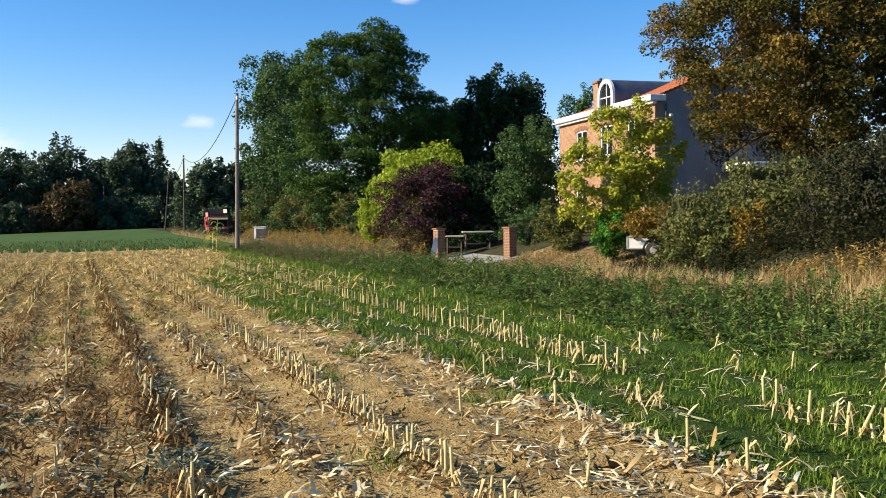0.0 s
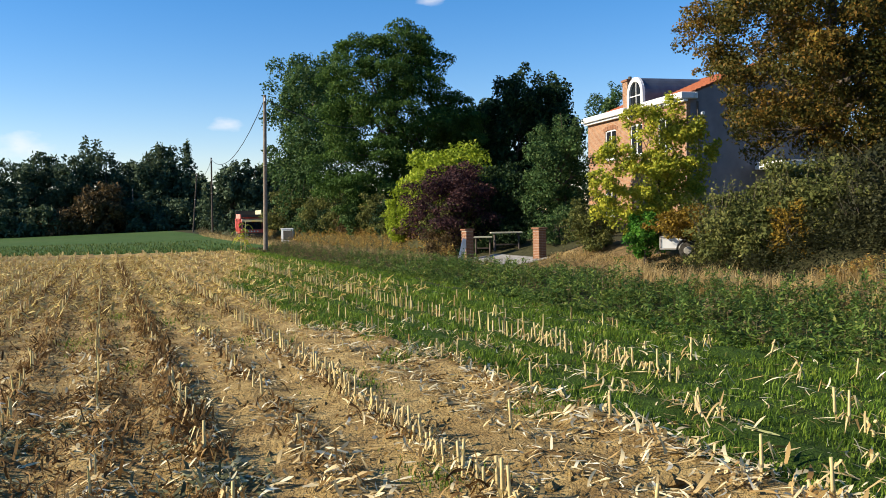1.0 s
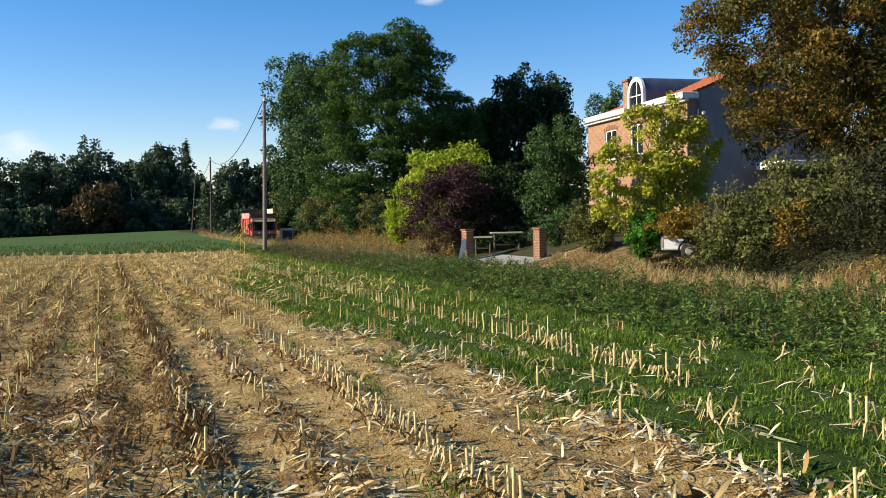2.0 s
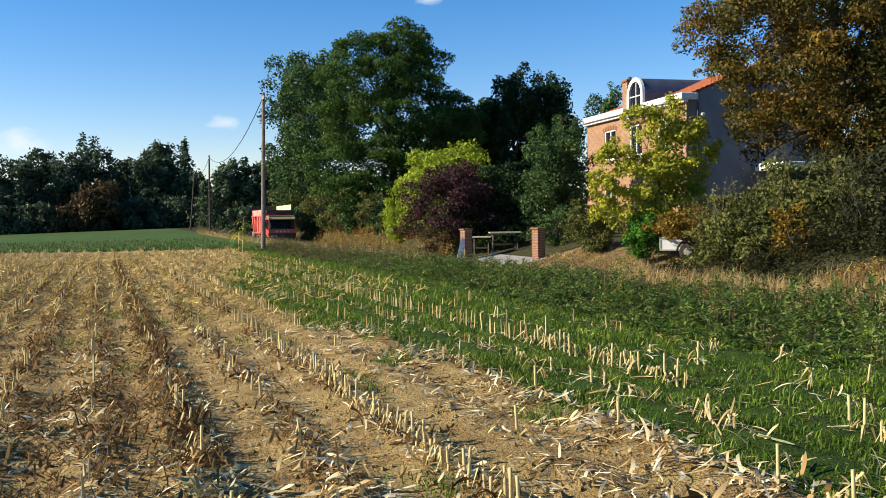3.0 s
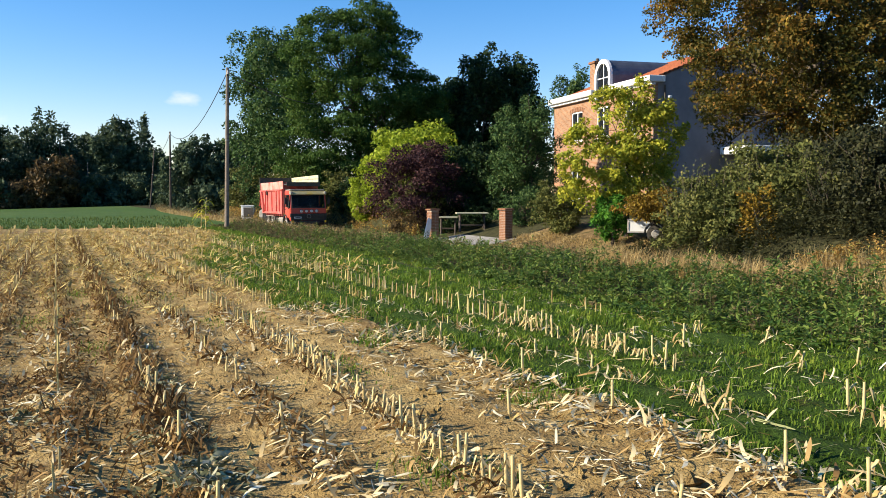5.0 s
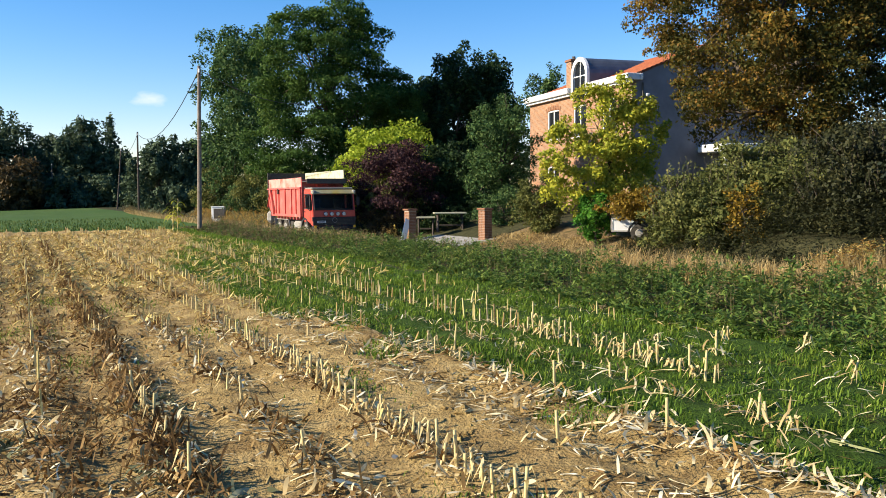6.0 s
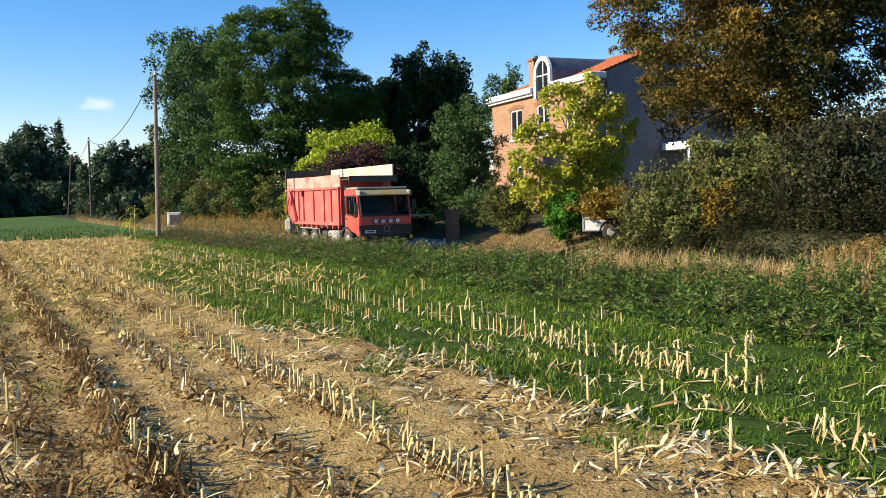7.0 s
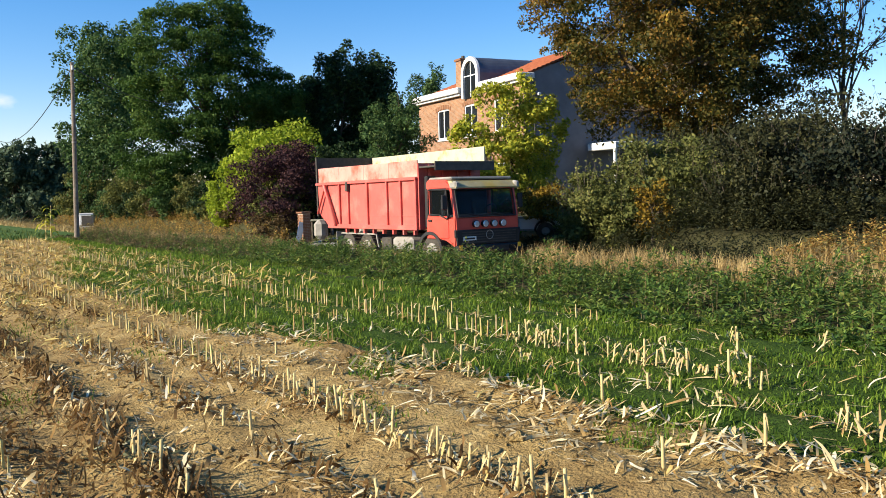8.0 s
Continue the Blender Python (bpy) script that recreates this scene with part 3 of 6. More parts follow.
GARDEN = [
    # name, label, category, azimuth, distance, width, z0, z1, count, leaf, material, lobes
    ("broadleaf_tree", "dense dark green broadleaf tree beside the lane", "tree", 5.2, 96, 12.6, 1.5, 19.4, 30000, 0.36, LEAF_MID, 13),
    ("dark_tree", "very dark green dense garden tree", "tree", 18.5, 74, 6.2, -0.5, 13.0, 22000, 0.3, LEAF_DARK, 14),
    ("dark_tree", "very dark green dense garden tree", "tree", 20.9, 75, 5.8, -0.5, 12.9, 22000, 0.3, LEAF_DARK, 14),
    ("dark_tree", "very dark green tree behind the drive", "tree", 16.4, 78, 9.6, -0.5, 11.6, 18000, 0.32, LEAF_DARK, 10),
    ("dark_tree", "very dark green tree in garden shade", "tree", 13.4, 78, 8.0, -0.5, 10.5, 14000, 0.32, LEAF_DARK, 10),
    ("lime_shrub", "round lime-green shrub lit by the sun", "shrub", 13.8, 56, 8.0, -1.8, 6.2, 18000, 0.22, LEAF_LIME, 12),
    ("purple_shrub", "rounded dark purple-leaved shrub", "shrub", 14.5, 50.5, 5.8, -1.4, 4.9, 24000, 0.14, LEAF_PURPLE, 12),
    ("garden_tree", "small grey-green garden tree near the house", "tree", 21.3, 49, 4.4, 0.3, 6.8, 18000, 0.15, LEAF_MID, 11),
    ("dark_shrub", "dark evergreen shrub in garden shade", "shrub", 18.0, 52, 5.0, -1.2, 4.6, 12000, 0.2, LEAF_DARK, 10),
    ("grey_green_shrub", "weeping grey-green shrub beside the gate", "shrub", 23.6, 38.5, 2.6, -0.7, 2.5, 10000, 0.11, LEAF_BUSH, 9),
    ("green_shrub", "small bright green shrub on the bank", "shrub", 27.0, 33.5, 1.5, 0.0, 2.1, 5000, 0.12, LEAF_GREEN, 7),
    ("rust_shrub", "low rust-yellow shrub on the bank", "shrub", 29.6, 32.4, 2.8, 0.75, 1.95, 5000, 0.11, LEAF_RUST, 8),
    ("wild_bush", "wild olive and brown bush on the bank", "bush", 33.3, 29.6, 3.8, -0.9, 2.7, 22000, 0.12, LEAF_BUSH, 12),
    ("wild_bush", "olive tangled bush with rusty leaves", "bush", 37.6, 30.5, 4.6, -1.1, 2.9, 20000, 0.13, LEAF_BUSH, 12),
    ("wild_bush", "bush beneath the maple with shade painted into its leaves", "bush", 42.8, 27.4, 4.6, -1.2, 3.0, 18000, 0.13, LEAF_SHADE, 12),
    # the next three bushes are coloured near black to stand for deep shade
    ("wild_bush", "lane-side bush with deep shade painted into its leaves", "bush", 49.0, 25.6, 5.0, -1.4, 3.2, 15000, 0.14, LEAF_DEEP_SHADE, 12),
    ("wild_bush", "lane-side bush with deep shade painted into its leaves", "bush", 56.0, 23.6, 5.0, -1.4, 3.1, 13000, 0.15, LEAF_DEEP_SHADE, 12),
    ("wild_bush", "lane-side bush with deep shade painted into its leaves", "bush", 64.0, 22.4, 5.0, -1.5, 2.8, 8000, 0.17, LEAF_DEEP_SHADE, 12),
    ("rust_shrub", "rust-orange sapling in front of dark bushes", "shrub", 35.8, 28.0, 1.5, 0.0, 2.0, 1300, 0.10, LEAF_RUST, 6),
    ("garden_tree", "slim tree behind the house", "tree", 24.6, 84, 4.6, 2.0, 13.2, 9000, 0.26, LEAF_MID, 9),
    # two undergrowth bushes added in shade colour to darken the space below the maple
    ("wild_bush", "undergrowth added below the maple, shade painted into its leaves", "bush", 45.6, 33.5, 6.0, -1.5, 3.9, 12000, 0.15, LEAF_SHADE, 10),
    ("wild_bush", "undergrowth added below the maple, shade painted into its leaves", "bush", 40.4, 33.0, 5.0, -1.5, 3.4, 12000, 0.15, LEAF_SHADE, 10),
    ("lane_shrub", "olive green shrub along the lane", "shrub", 3.7, 98, 7.0, -1.8, 5.0, 8000, 0.26, LEAF_BUSH, 9),
    ("lane_shrub", "dull green shrub along the lane", "shrub", 6.2, 82, 5.6, -1.4, 4.6, 9000, 0.22, LEAF_BUSH, 9),
    ("lane_shrub", "dull green shrub along the lane", "shrub", 8.3, 72, 4.4, -1.1, 3.6, 9000, 0.2, LEAF_MID, 9),
    ("lime_shrub", "low yellow-green shrub beside the lane", "shrub", 10.9, 57, 2.9, -0.7, 3.0, 6000, 0.15, LEAF_LIME, 8),
    ("dry_shrub", "low browned shrub next to the gate post", "shrub", 13.8, 49.0, 3.2, -0.8, 1.7, 6000, 0.12, LEAF_FAR_BROWN, 8),
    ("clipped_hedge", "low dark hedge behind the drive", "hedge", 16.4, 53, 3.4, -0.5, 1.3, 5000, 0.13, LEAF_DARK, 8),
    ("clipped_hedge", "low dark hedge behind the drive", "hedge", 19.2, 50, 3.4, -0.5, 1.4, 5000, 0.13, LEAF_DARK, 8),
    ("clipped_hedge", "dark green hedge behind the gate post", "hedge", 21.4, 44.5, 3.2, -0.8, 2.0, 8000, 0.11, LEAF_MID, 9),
    # two low hedges added to make the space under the tables dark
    ("clipped_hedge", "low dark hedge added to darken the gap beneath the garden tables", "hedge", 16.0, 48.0, 2.4, -0.5, 0.8, 4000, 0.12, LEAF_DARK, 8),
    ("clipped_hedge", "low dark hedge added to darken the gap beneath the garden tables", "hedge", 18.2, 47.4, 3.2, -0.5, 0.8, 5000, 0.12, LEAF_DARK, 8),
    # backdrop shrub, added so that the space behind the gate turns dark
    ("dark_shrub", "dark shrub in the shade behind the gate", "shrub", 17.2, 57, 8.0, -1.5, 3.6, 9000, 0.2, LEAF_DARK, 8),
]
def bush_shoots(root, seed, width, z0, z1, mat):
    """Long upright shoots with small leaves that stand out of a wild bush."""
    rng = np.random.default_rng(seed)
    n = 120
    d = sphere_points(rng, n)
    d[:, 2] = np.abs(d[:, 2])
    base = d * np.array((width * 0.40, width * 0.40, (z1 - z0) * 0.38)) + np.array((0, 0, (z0 + z1) / 2))
    way = d * 0.55 + np.array((0, 0, 1.0)) + rng.normal(size=(n, 3)) * 0.22
    way /= np.linalg.norm(way, axis=1)[:, None]
    ln = rng.uniform(0.4, 1.25, n)
    side = np.cross(way, rng.normal(size=(n, 3)))
    side /= np.linalg.norm(side, axis=1)[:, None]
    bow = rng.normal(size=(n, 3)) * 0.12
    rails = np.zeros((n, 4, 2, 3))
    for k, t in enumerate((0.0, 0.35, 0.7, 1.0)):
        c = base + way * (ln * t)[:, None] + bow * (t * t * ln)[:, None]
        rails[:, k, 0], rails[:, k, 1] = c - side * 0.008 * (1.1 - t), c + side * 0.008 * (1.1 - t)
    ob = tagged(new("brushwood", strips_mesh("brushwood", rails, BARK)), kind="stuff")
    ob.parent = root
    t = rng.uniform(0.15, 1.0, (n, 11))
    P = (base[:, None] + way[:, None] * (ln[:, None] * t)[..., None] + bow[:, None] * (ln[:, None] * t * t)[..., None]).reshape(-1, 3)
    ob = tagged(new("foliage", quads_mesh("foliage", leaf_quads(rng, P, np.repeat(d, 11, 0), 0.085), mat)), kind="stuff")
    ob.parent = root


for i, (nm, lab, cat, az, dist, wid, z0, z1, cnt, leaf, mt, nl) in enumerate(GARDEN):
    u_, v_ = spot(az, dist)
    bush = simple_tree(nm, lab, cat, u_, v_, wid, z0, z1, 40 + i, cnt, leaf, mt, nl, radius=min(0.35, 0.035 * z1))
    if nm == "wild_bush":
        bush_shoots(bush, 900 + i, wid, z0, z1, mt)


def lane_side_shrubs():
    """A ragged row of low shrubs on the far side of the lane."""
    rng = np.random.default_rng(88)
    v = 47.0
    i = 0
    while v < 125:
        u = 19.2 + rng.uniform(-0.3, 1.0) + float(lane_bend(v))
        h = rng.uniform(1.6, 3.6)
        mt = [LEAF_BUSH, LEAF_MID, LEAF_FAR_BROWN, LEAF_BUSH, LEAF_DARK][i % 5]
        simple_tree("lane_shrub", ["olive shrub along the lane", "dull green shrub along the lane", "browned shrub along the lane", "olive shrub along the lane", "dark green shrub along the lane"][i % 5], "shrub", u, v, rng.uniform(3.0, 4.2), -0.8, h, 700 + i, 3600, 0.2, mt, 8, radius=0.06, group="shrubs along the lane")
        v += rng.uniform(2.4, 4.2)
        i += 1


lane_side_shrubs()


def build_acacia():
    """The tall spreading tree behind the lane: boughs in layers, wider to one side."""
    lobes = [(0.6, 0, 15.6, 2.7, 2.4, 1.7), (-2.4, 0.5, 14.6, 2.5, 2.4, 1.7), (2.9, 0, 14.4, 2.0, 2.2, 1.6), (-3.6, -0.6, 12.2, 2.4, 2.5, 1.7), (-0.6, -0.8, 12.8, 2.9, 2.6, 1.9),
             (2.6, -0.4, 12.0, 2.4, 2.4, 1.6), (4.6, 0.2, 10.4, 2.2, 2.2, 1.5), (6.2, 0.2, 9.2, 1.6, 2.0, 1.2), (-4.0, 0.6, 9.4, 2.6, 2.4, 1.7), (-1.0, -1.4, 9.6, 3.0, 2.6, 1.9), (2.6, -1.0, 8.6, 2.9, 2.5, 1.8),
             (5.2, 0, 7.4, 2.2, 2.2, 1.5), (-4.4, -0.4, 6.6, 2.5, 2.2, 1.6), (-1.6, -1.2, 6.4, 2.8, 2.4, 1.7), (1.4, -1.4, 5.6, 2.8, 2.4, 1.7), (4.2, -0.2, 5.0, 2.3, 2.2, 1.6), (-3.2, -1.0, 3.8, 2.4, 2.2, 1.5),
             (-0.8, -1.6, 3.0, 2.4, 2.2, 1.5), (2.0, -1.0, 3.0, 2.2, 2.2, 1.4), (-5.2, 0, 3.8, 1.9, 2.0, 1.3), (-3.0, -1.2, 1.4, 2.2, 1.8, 1.2), (0, 0.6, 9.5, 2.6, 2.4, 5.0)]
    lobes = [(a, b, c * 0.985, d, e, f) for a, b, c, d, e, f in lobes]
    u_, v_ = spot(10.5, 71)
    tree("acacia_tree", "tall spreading green acacia tree behind the lane", "tree", u_, v_, lobes, 14, 0.42, 100000, 0.21, LEAF_BIG, 15, limbs=14, sub=0.34, per=18)


build_acacia()


def build_yellow_tree():
    lobes = [(0.45, 0, 5.3, 0.8, 0.8, 0.8), (-0.5, 0.2, 4.8, 0.8, 0.8, 0.7), (1.2, 0, 4.5, 0.8, 0.8, 0.7), (0.2, -0.3, 4.1, 1.0, 0.9, 0.7), (-1.4, 0.1, 3.7, 0.8, 0.8, 0.6), (1.6, 0.2, 3.4, 0.7, 0.7, 0.6),
             (-0.5, -0.4, 3.1, 1.0, 0.9, 0.6), (0.8, -0.3, 3.0, 0.9, 0.9, 0.6), (-1.9, 0, 2.7, 0.7, 0.7, 0.5), (-1.0, -0.2, 2.0, 0.9, 0.8, 0.5), (0.3, -0.2, 2.0, 0.9, 0.8, 0.6), (-1.7, 0, 1.6, 0.7, 0.7, 0.5), (1.3, 0, 2.2, 0.8, 0.8, 0.6), (0.9, -0.2, 1.3, 0.8, 0.8, 0.6), (-0.5, -0.2, 1.2, 0.8, 0.8, 0.6), (2.2, 0.3, 4.0, 0.4, 0.4, 0.5), (0.1, 0, 3.4, 0.8, 0.8, 1.2)]
    lobes = [(a * 1.2 - 0.1, b * 1.1, c, d * 0.98, e * 0.98, f * 1.4) for a, b, c, d, e, f in lobes]
    u_, v_ = spot(27.9, 35)
    tree("yellow_tree", "small yellow-green autumn tree in the garden", "tree", u_, v_, lobes, 4.6, 0.11, 19000, 0.15, LEAF_YELLOW, 16, limbs=12, sub=0.36, per=12)


build_yellow_tree()


def build_maple():
    rng = np.random.default_rng(5)
    u_, v_ = spot(38.2, 37)
    lobes = crown_lobes(rng, 32, 6.1, 5.8, 1.6, 14.0, 0.95, 0.30)
    lobes = [l for l in lobes[:-1] if not (0.77 * l[0] - 0.64 * l[1] < -2.0 and l[2] < 7.2)] + lobes[-1:]
    for k, z, r in ((4.4, 5.4, 1.9), (3.6, 3.6, 1.8), (5.0, 7.6, 1.9), (4.8, 9.8, 1.9), (-2.4, 4.2, 1.3), (-4.6, 8.4, 1.6), (-4.4, 7.3, 1.0), (-3.5, 6.5, 1.2), (-3.2, 5.2, 1.2), (6.0, 6.4, 1.6), (0.9, 2.6, 1.6), (2.0, 3.2, 1.8)):
        lobes.insert(0, (0.77 * k, -0.64 * k, z, r, r, r * 0.85))
    tree("maple_tree", "large maple with brown and gold autumn leaves", "tree", u_, v_, lobes, 11, 0.42, 135000, 0.145, LEAF_MAPLE, 6, limbs=18, per=12, sub=0.34)
    # thin, nearly bare tree further along the lane
    u_, v_ = spot(48.4, 42)
    lobes = crown_lobes(rng, 18, 3.6, 3.6, 4.5, 13.0, 0.9, 0.22)
    tree("bare_tree", "thin half-bare tree with open branches", "tree", u_, v_, lobes, 9, 0.13, 1500, 0.16, LEAF_MAPLE, 7, limbs=99, sub=0.5, per=8)


build_maple()


def far_trees():
    # azimuth, distance, width, height, kind: 0 round, 1 tapering, 2 spire, 3 brown
    rows = [
        (-11.9, 165, 11, 14.6, 0), (-10.1, 164, 11, 15.4, 0), (-8.6, 166, 13, 17.0, 1), (-7.7, 163, 12, 15.4, 1), (-6.7, 168, 7, 13.0, 0),
        (-5.0, 162, 9, 15.4, 0), (-4.1, 163, 9, 15.6, 0), (-2.85, 160, 9.5, 15.6, 2), (-2.1, 158, 7, 11.0, 1), (-0.1, 140, 8.5, 12.2, 0), (1.4, 140, 8, 11.4, 0), (3.0, 140, 9, 12.6, 0),
        (-14.2, 165, 14, 14.5, 0), (-17.8, 165, 15, 13.0, 0), (-21, 170, 16, 14, 0), (-25, 170, 16, 13, 0),
        (-8.0, 155, 9, 9.0, 3), (-11.6, 156, 8, 5.5, 0), (-10, 156, 9, 5.0, 3), (-5.9, 156, 8, 6.0, 0), (-3.6, 155, 9, 6.0, 0), (-1.2, 150, 8, 5.0, 0), (0.6, 128, 7, 5.0, 0), (-14, 157, 10, 5, 0),
    ]
    for i, (az, d, w, h, kind) in enumerate(rows):
        u_, v_ = spot(az, d)
        rng = np.random.default_rng(1200 + i)
        if kind == 2:
            lobes = [(0, 0, -2.5 + (h + 2.5) * k, w * 0.5 * (1.05 - k), w * 0.5 * (1.05 - k), h * 0.09) for k in np.linspace(0.05, 0.96, 12)]
        elif kind == 1:
            lobes = []
            for k in np.linspace(0.08, 0.93, 9):
                r = w * 0.5 * (1.08 - k) ** 0.7
                for j in range(3):
                    a = rng.uniform(0, 6.28)
                    lobes.append((math.cos(a) * r * 0.55, math.sin(a) * r * 0.55, -2.5 + (h + 1.5) * k + rng.normal() * 0.5, r * 0.62, r * 0.62, h * 0.085))
        else:
            lobes = crown_lobes(rng, 13, w * 0.56, w * 0.56, -3.5, h * 0.97, 1.0, 0.36)
        tree("distant_tree", "distant brownish tree at the field edge" if kind == 3 else "distant dark green conifer at the field edge" if kind == 2 else "distant dark green tree at the field edge", "tree",
             u_, v_, lobes, h * 0.75, 0.3, 5200 if h < 9 else 8200, 0.62, LEAF_FAR_BROWN if kind == 3 else LEAF_FAR, 300 + i, group="trees at the far field edge")


far_trees()


def far_wood():
    """Woods that close the view all round, far off."""
    rng = np.random.default_rng(13)
    q = []
    for i in range(190):
        az = 10 - 350 * i / 190
        d = rng.uniform(190, 230)
        u_, v_ = spot(az, d)
        b = on_ground(u_, v_)
        d3 = sphere_points(rng, 90)
        P = np.array(b) + np.array((0, 0, 5.5)) + d3 * np.array((8, 8, 6)) * rng.uniform(0.6, 1.1, (90, 1))
        q.append(leaf_quads(rng, P, d3, 2.6))
    ob = new("far_wood", quads_mesh("far_wood", np.concatenate(q), LEAF_FAR))
    tagged(ob, "distant belt of dark green woods", "woods", kind="stuff")


far_wood()


# ---- house ----
def window_unit(parent, y0, y1, z0, z1, x):
    """An upright window with white frame, sill and arched brick head, in a wall that faces -x."""
    w = part("window", box_bm((x + 0.10, y0, z0), (x + 0.13, y1, z1)), DARK_GLASS, parent, "dark glass window with white frame")
    bm = bmesh.new()
    for a, b in (((x + 0.04, y0 - 0.05, z0), (x + 0.10, y0 + 0.09, z1)), ((x + 0.04, y1 - 0.09, z0), (x + 0.10, y1 + 0.05, z1)),
                 ((x + 0.043, y0, z1 - 0.10), (x + 0.103, y1, z1 + 0.04)), ((x + 0.043, y0, z0 - 0.02), (x + 0.103, y1, z0 + 0.09)),
                 ((x + 0.047, (y0 + y1) / 2 - 0.05, z0), (x + 0.097, (y0 + y1) / 2 + 0.05, z1))):
        add_box(bm, a, b, 0.01)
    part("frame", bm, WHITE_PAINT, w)
    part("sill", box_bm((x - 0.08, y0 - 0.12, z0 - 0.12), (x + 0.10, y1 + 0.12, z0 - 0.02), 0.015), WHITE_PAINT, w)
    bm = bmesh.new()
    for k in range(2):
        ya = y0 + 0.10 if k == 0 else y1 - 0.10 - (y1 - y0) * 0.24
        add_box(bm, (x + 0.105, ya, z0 + 0.1), (x + 0.118, ya + (y1 - y0) * 0.24, z1 - 0.1))
    part("curtain", bm, CURTAIN, w)
    bm = bmesh.new()
    n = 9
    for i in range(n):
        a = -0.5 + i / (n - 1)
        ym = (y0 + y1) / 2 + a * (y1 - y0 + 0.3)
        zm = z1 + 0.16 - 0.5 * a * a
        add_box(bm, (x - 0.025, ym - 0.075, zm - 0.13), (x + 0.045, ym + 0.075, zm + 0.13), 0.008, Matrix.Rotation(-a * 0.7, 4, "X"))
    part("arch", bm, BRICK_POST, w, "red brick arch over the window")


def wall_with_holes(x0, x1, y0, y1, z0, z1, holes):
    """A wall along y from x0 to x1 thick, with openings that go through."""
    bm = bmesh.new()
    ys = sorted({y0, y1, *[h[0] for h in holes], *[h[1] for h in holes]})
    zs = sorted({z0, z1, *[h[2] for h in holes], *[h[3] for h in holes]})
    for a, b in zip(ys, ys[1:]):
        for c, d in zip(zs, zs[1:]):
            if any(h[0] <= a and b <= h[1] and h[2] <= c and d <= h[3] for h in holes):
                continue
            add_box(bm, (x0, a, c), (x1, b, d))
    bmesh.ops.remove_doubles(bm, verts=bm.verts, dist=1e-4)
    return bm


def build_house():
    X, Y0, Y1, D = 22.9, 41.06, 53.8, 9.5
    zb, zt = 0.0, 7.25
    root = tagged(new("house"), "two-storey brick house with white cornice and grey rendered gable", "house")
    root.location = (0, 0, 0)
    wins = [(49.5, 51.1, 4.75, 6.55), (46.0, 47.55, 4.75, 6.55), (42.6, 44.1, 4.75, 6.55), (49.5, 51.1, 1.1, 3.1), (42.6, 44.1, 1.1, 3.1)]
    door = (46.1, 47.4, 0.0, 2.5)
    front = part("wall", wall_with_holes(X, X + 0.35, Y0, Y1, zb - 0.6, zt, wins + [door]), BRICK, root, "orange-red brick front wall")
    for y0, y1, z0, z1 in wins:
        window_unit(root, y0, y1, z0, z1, X)
    part("door", box_bm((X + 0.15, door[0], 0), (X + 0.2, door[1], 2.5), 0.01), DARK_STEEL, root, "dark front door")
    # rendered side, with the slanted top of the roof behind the parapet
    bm = bmesh.new()
    prof = [(X + 0.005, zb - 0.6), (X + D, zb - 0.6), (X + D, zt), (X + D - 1.2, zt + 0.6), (X + 4.6, zt + 1.75), (X + 1.4, zt + 0.75), (X + 0.35, zt + 0.3), (X + 0.005, zt)]
    a = [bm.verts.new((px, Y0 - 0.04, pz)) for px, pz in prof]
    b = [bm.verts.new((px, Y0 + 0.30, pz)) for px, pz in prof]
    bm.faces.new(a)
    bm.faces.new(list(reversed(b)))
    for i in range(len(prof)):
        j = (i + 1) % len(prof)
        bm.faces.new((a[j], a[i], b[i], b[j]))
    bmesh.ops.recalc_face_normals(bm, faces=bm.faces)
    part("side_wall", bm, RENDER_GREY, root, "grey rendered gable wall")
    part("back_wall", box_bm((X + D - 0.3, Y0 + 0.3, zb - 0.6), (X + D, Y1, zt)), BRICK, root)
    part("far_wall", box_bm((X + 0.35, Y1 - 0.3, zb - 0.6), (X + D - 0.3, Y1, zt)), BRICK, root)
    part("brick_quoin", box_bm((X - 0.004, Y0 - 0.06, zb - 0.6), (X + 0.22, Y0 - 0.036, zt - 0.05)), BRICK, root)
    # white cornice in two runs with the dormer between
    for y0, y1 in ((Y0 - 0.28, 45.40), (47.62, Y1 + 0.15)):
        bm = bmesh.new()
        add_box(bm, (X - 0.42, y0, zt + 0.02), (X + 0.36, y1, zt + 0.36), 0.03)
        add_box(bm, (X - 0.25, y0 + 0.06, zt - 0.12), (X + 0.003, y1 - 0.06, zt + 0.02), 0.02)
        part("cornice", bm, WHITE_PAINT, root, "white painted box cornice")
    part("cornice", box_bm((X + 0.362, Y0 - 0.28, zt + 0.024), (X + 0.55, Y0 - 0.05, zt + 0.355), 0.03), WHITE_PAINT, root, "white painted cornice return")
    # tiled roof: rows of tiles as stepped courses
    bm = bmesh.new()
    n = 16
    for i in range(n):
        k0, k1 = i / n, (i + 1) / n
        x0, x1 = X + 0.3 + 4.4 * k0, X + 0.3 + 4.4 * k1
        z0, z1 = zt + 0.40 + 1.75 * k0, zt + 0.40 + 1.75 * k1
        vs = [(x0 - 0.05, z0 + 0.03), (x1, z1), (x1, z1 - 0.10), (x0 - 0.05, z0 - 0.07)]
        A = [bm.verts.new((px, Y0 - 0.12, pz)) for px, pz in vs]
        B = [bm.verts.new((px, Y1 + 0.1, pz)) for px, pz in vs]
        bm.faces.new(A)
        bm.faces.new(list(reversed(B)))
        for q in range(4):
            bm.faces.new((A[(q + 1) % 4], A[q], B[q], B[(q + 1) % 4]))
        bmesh.ops.recalc_face_normals(bm, faces=bm.faces)
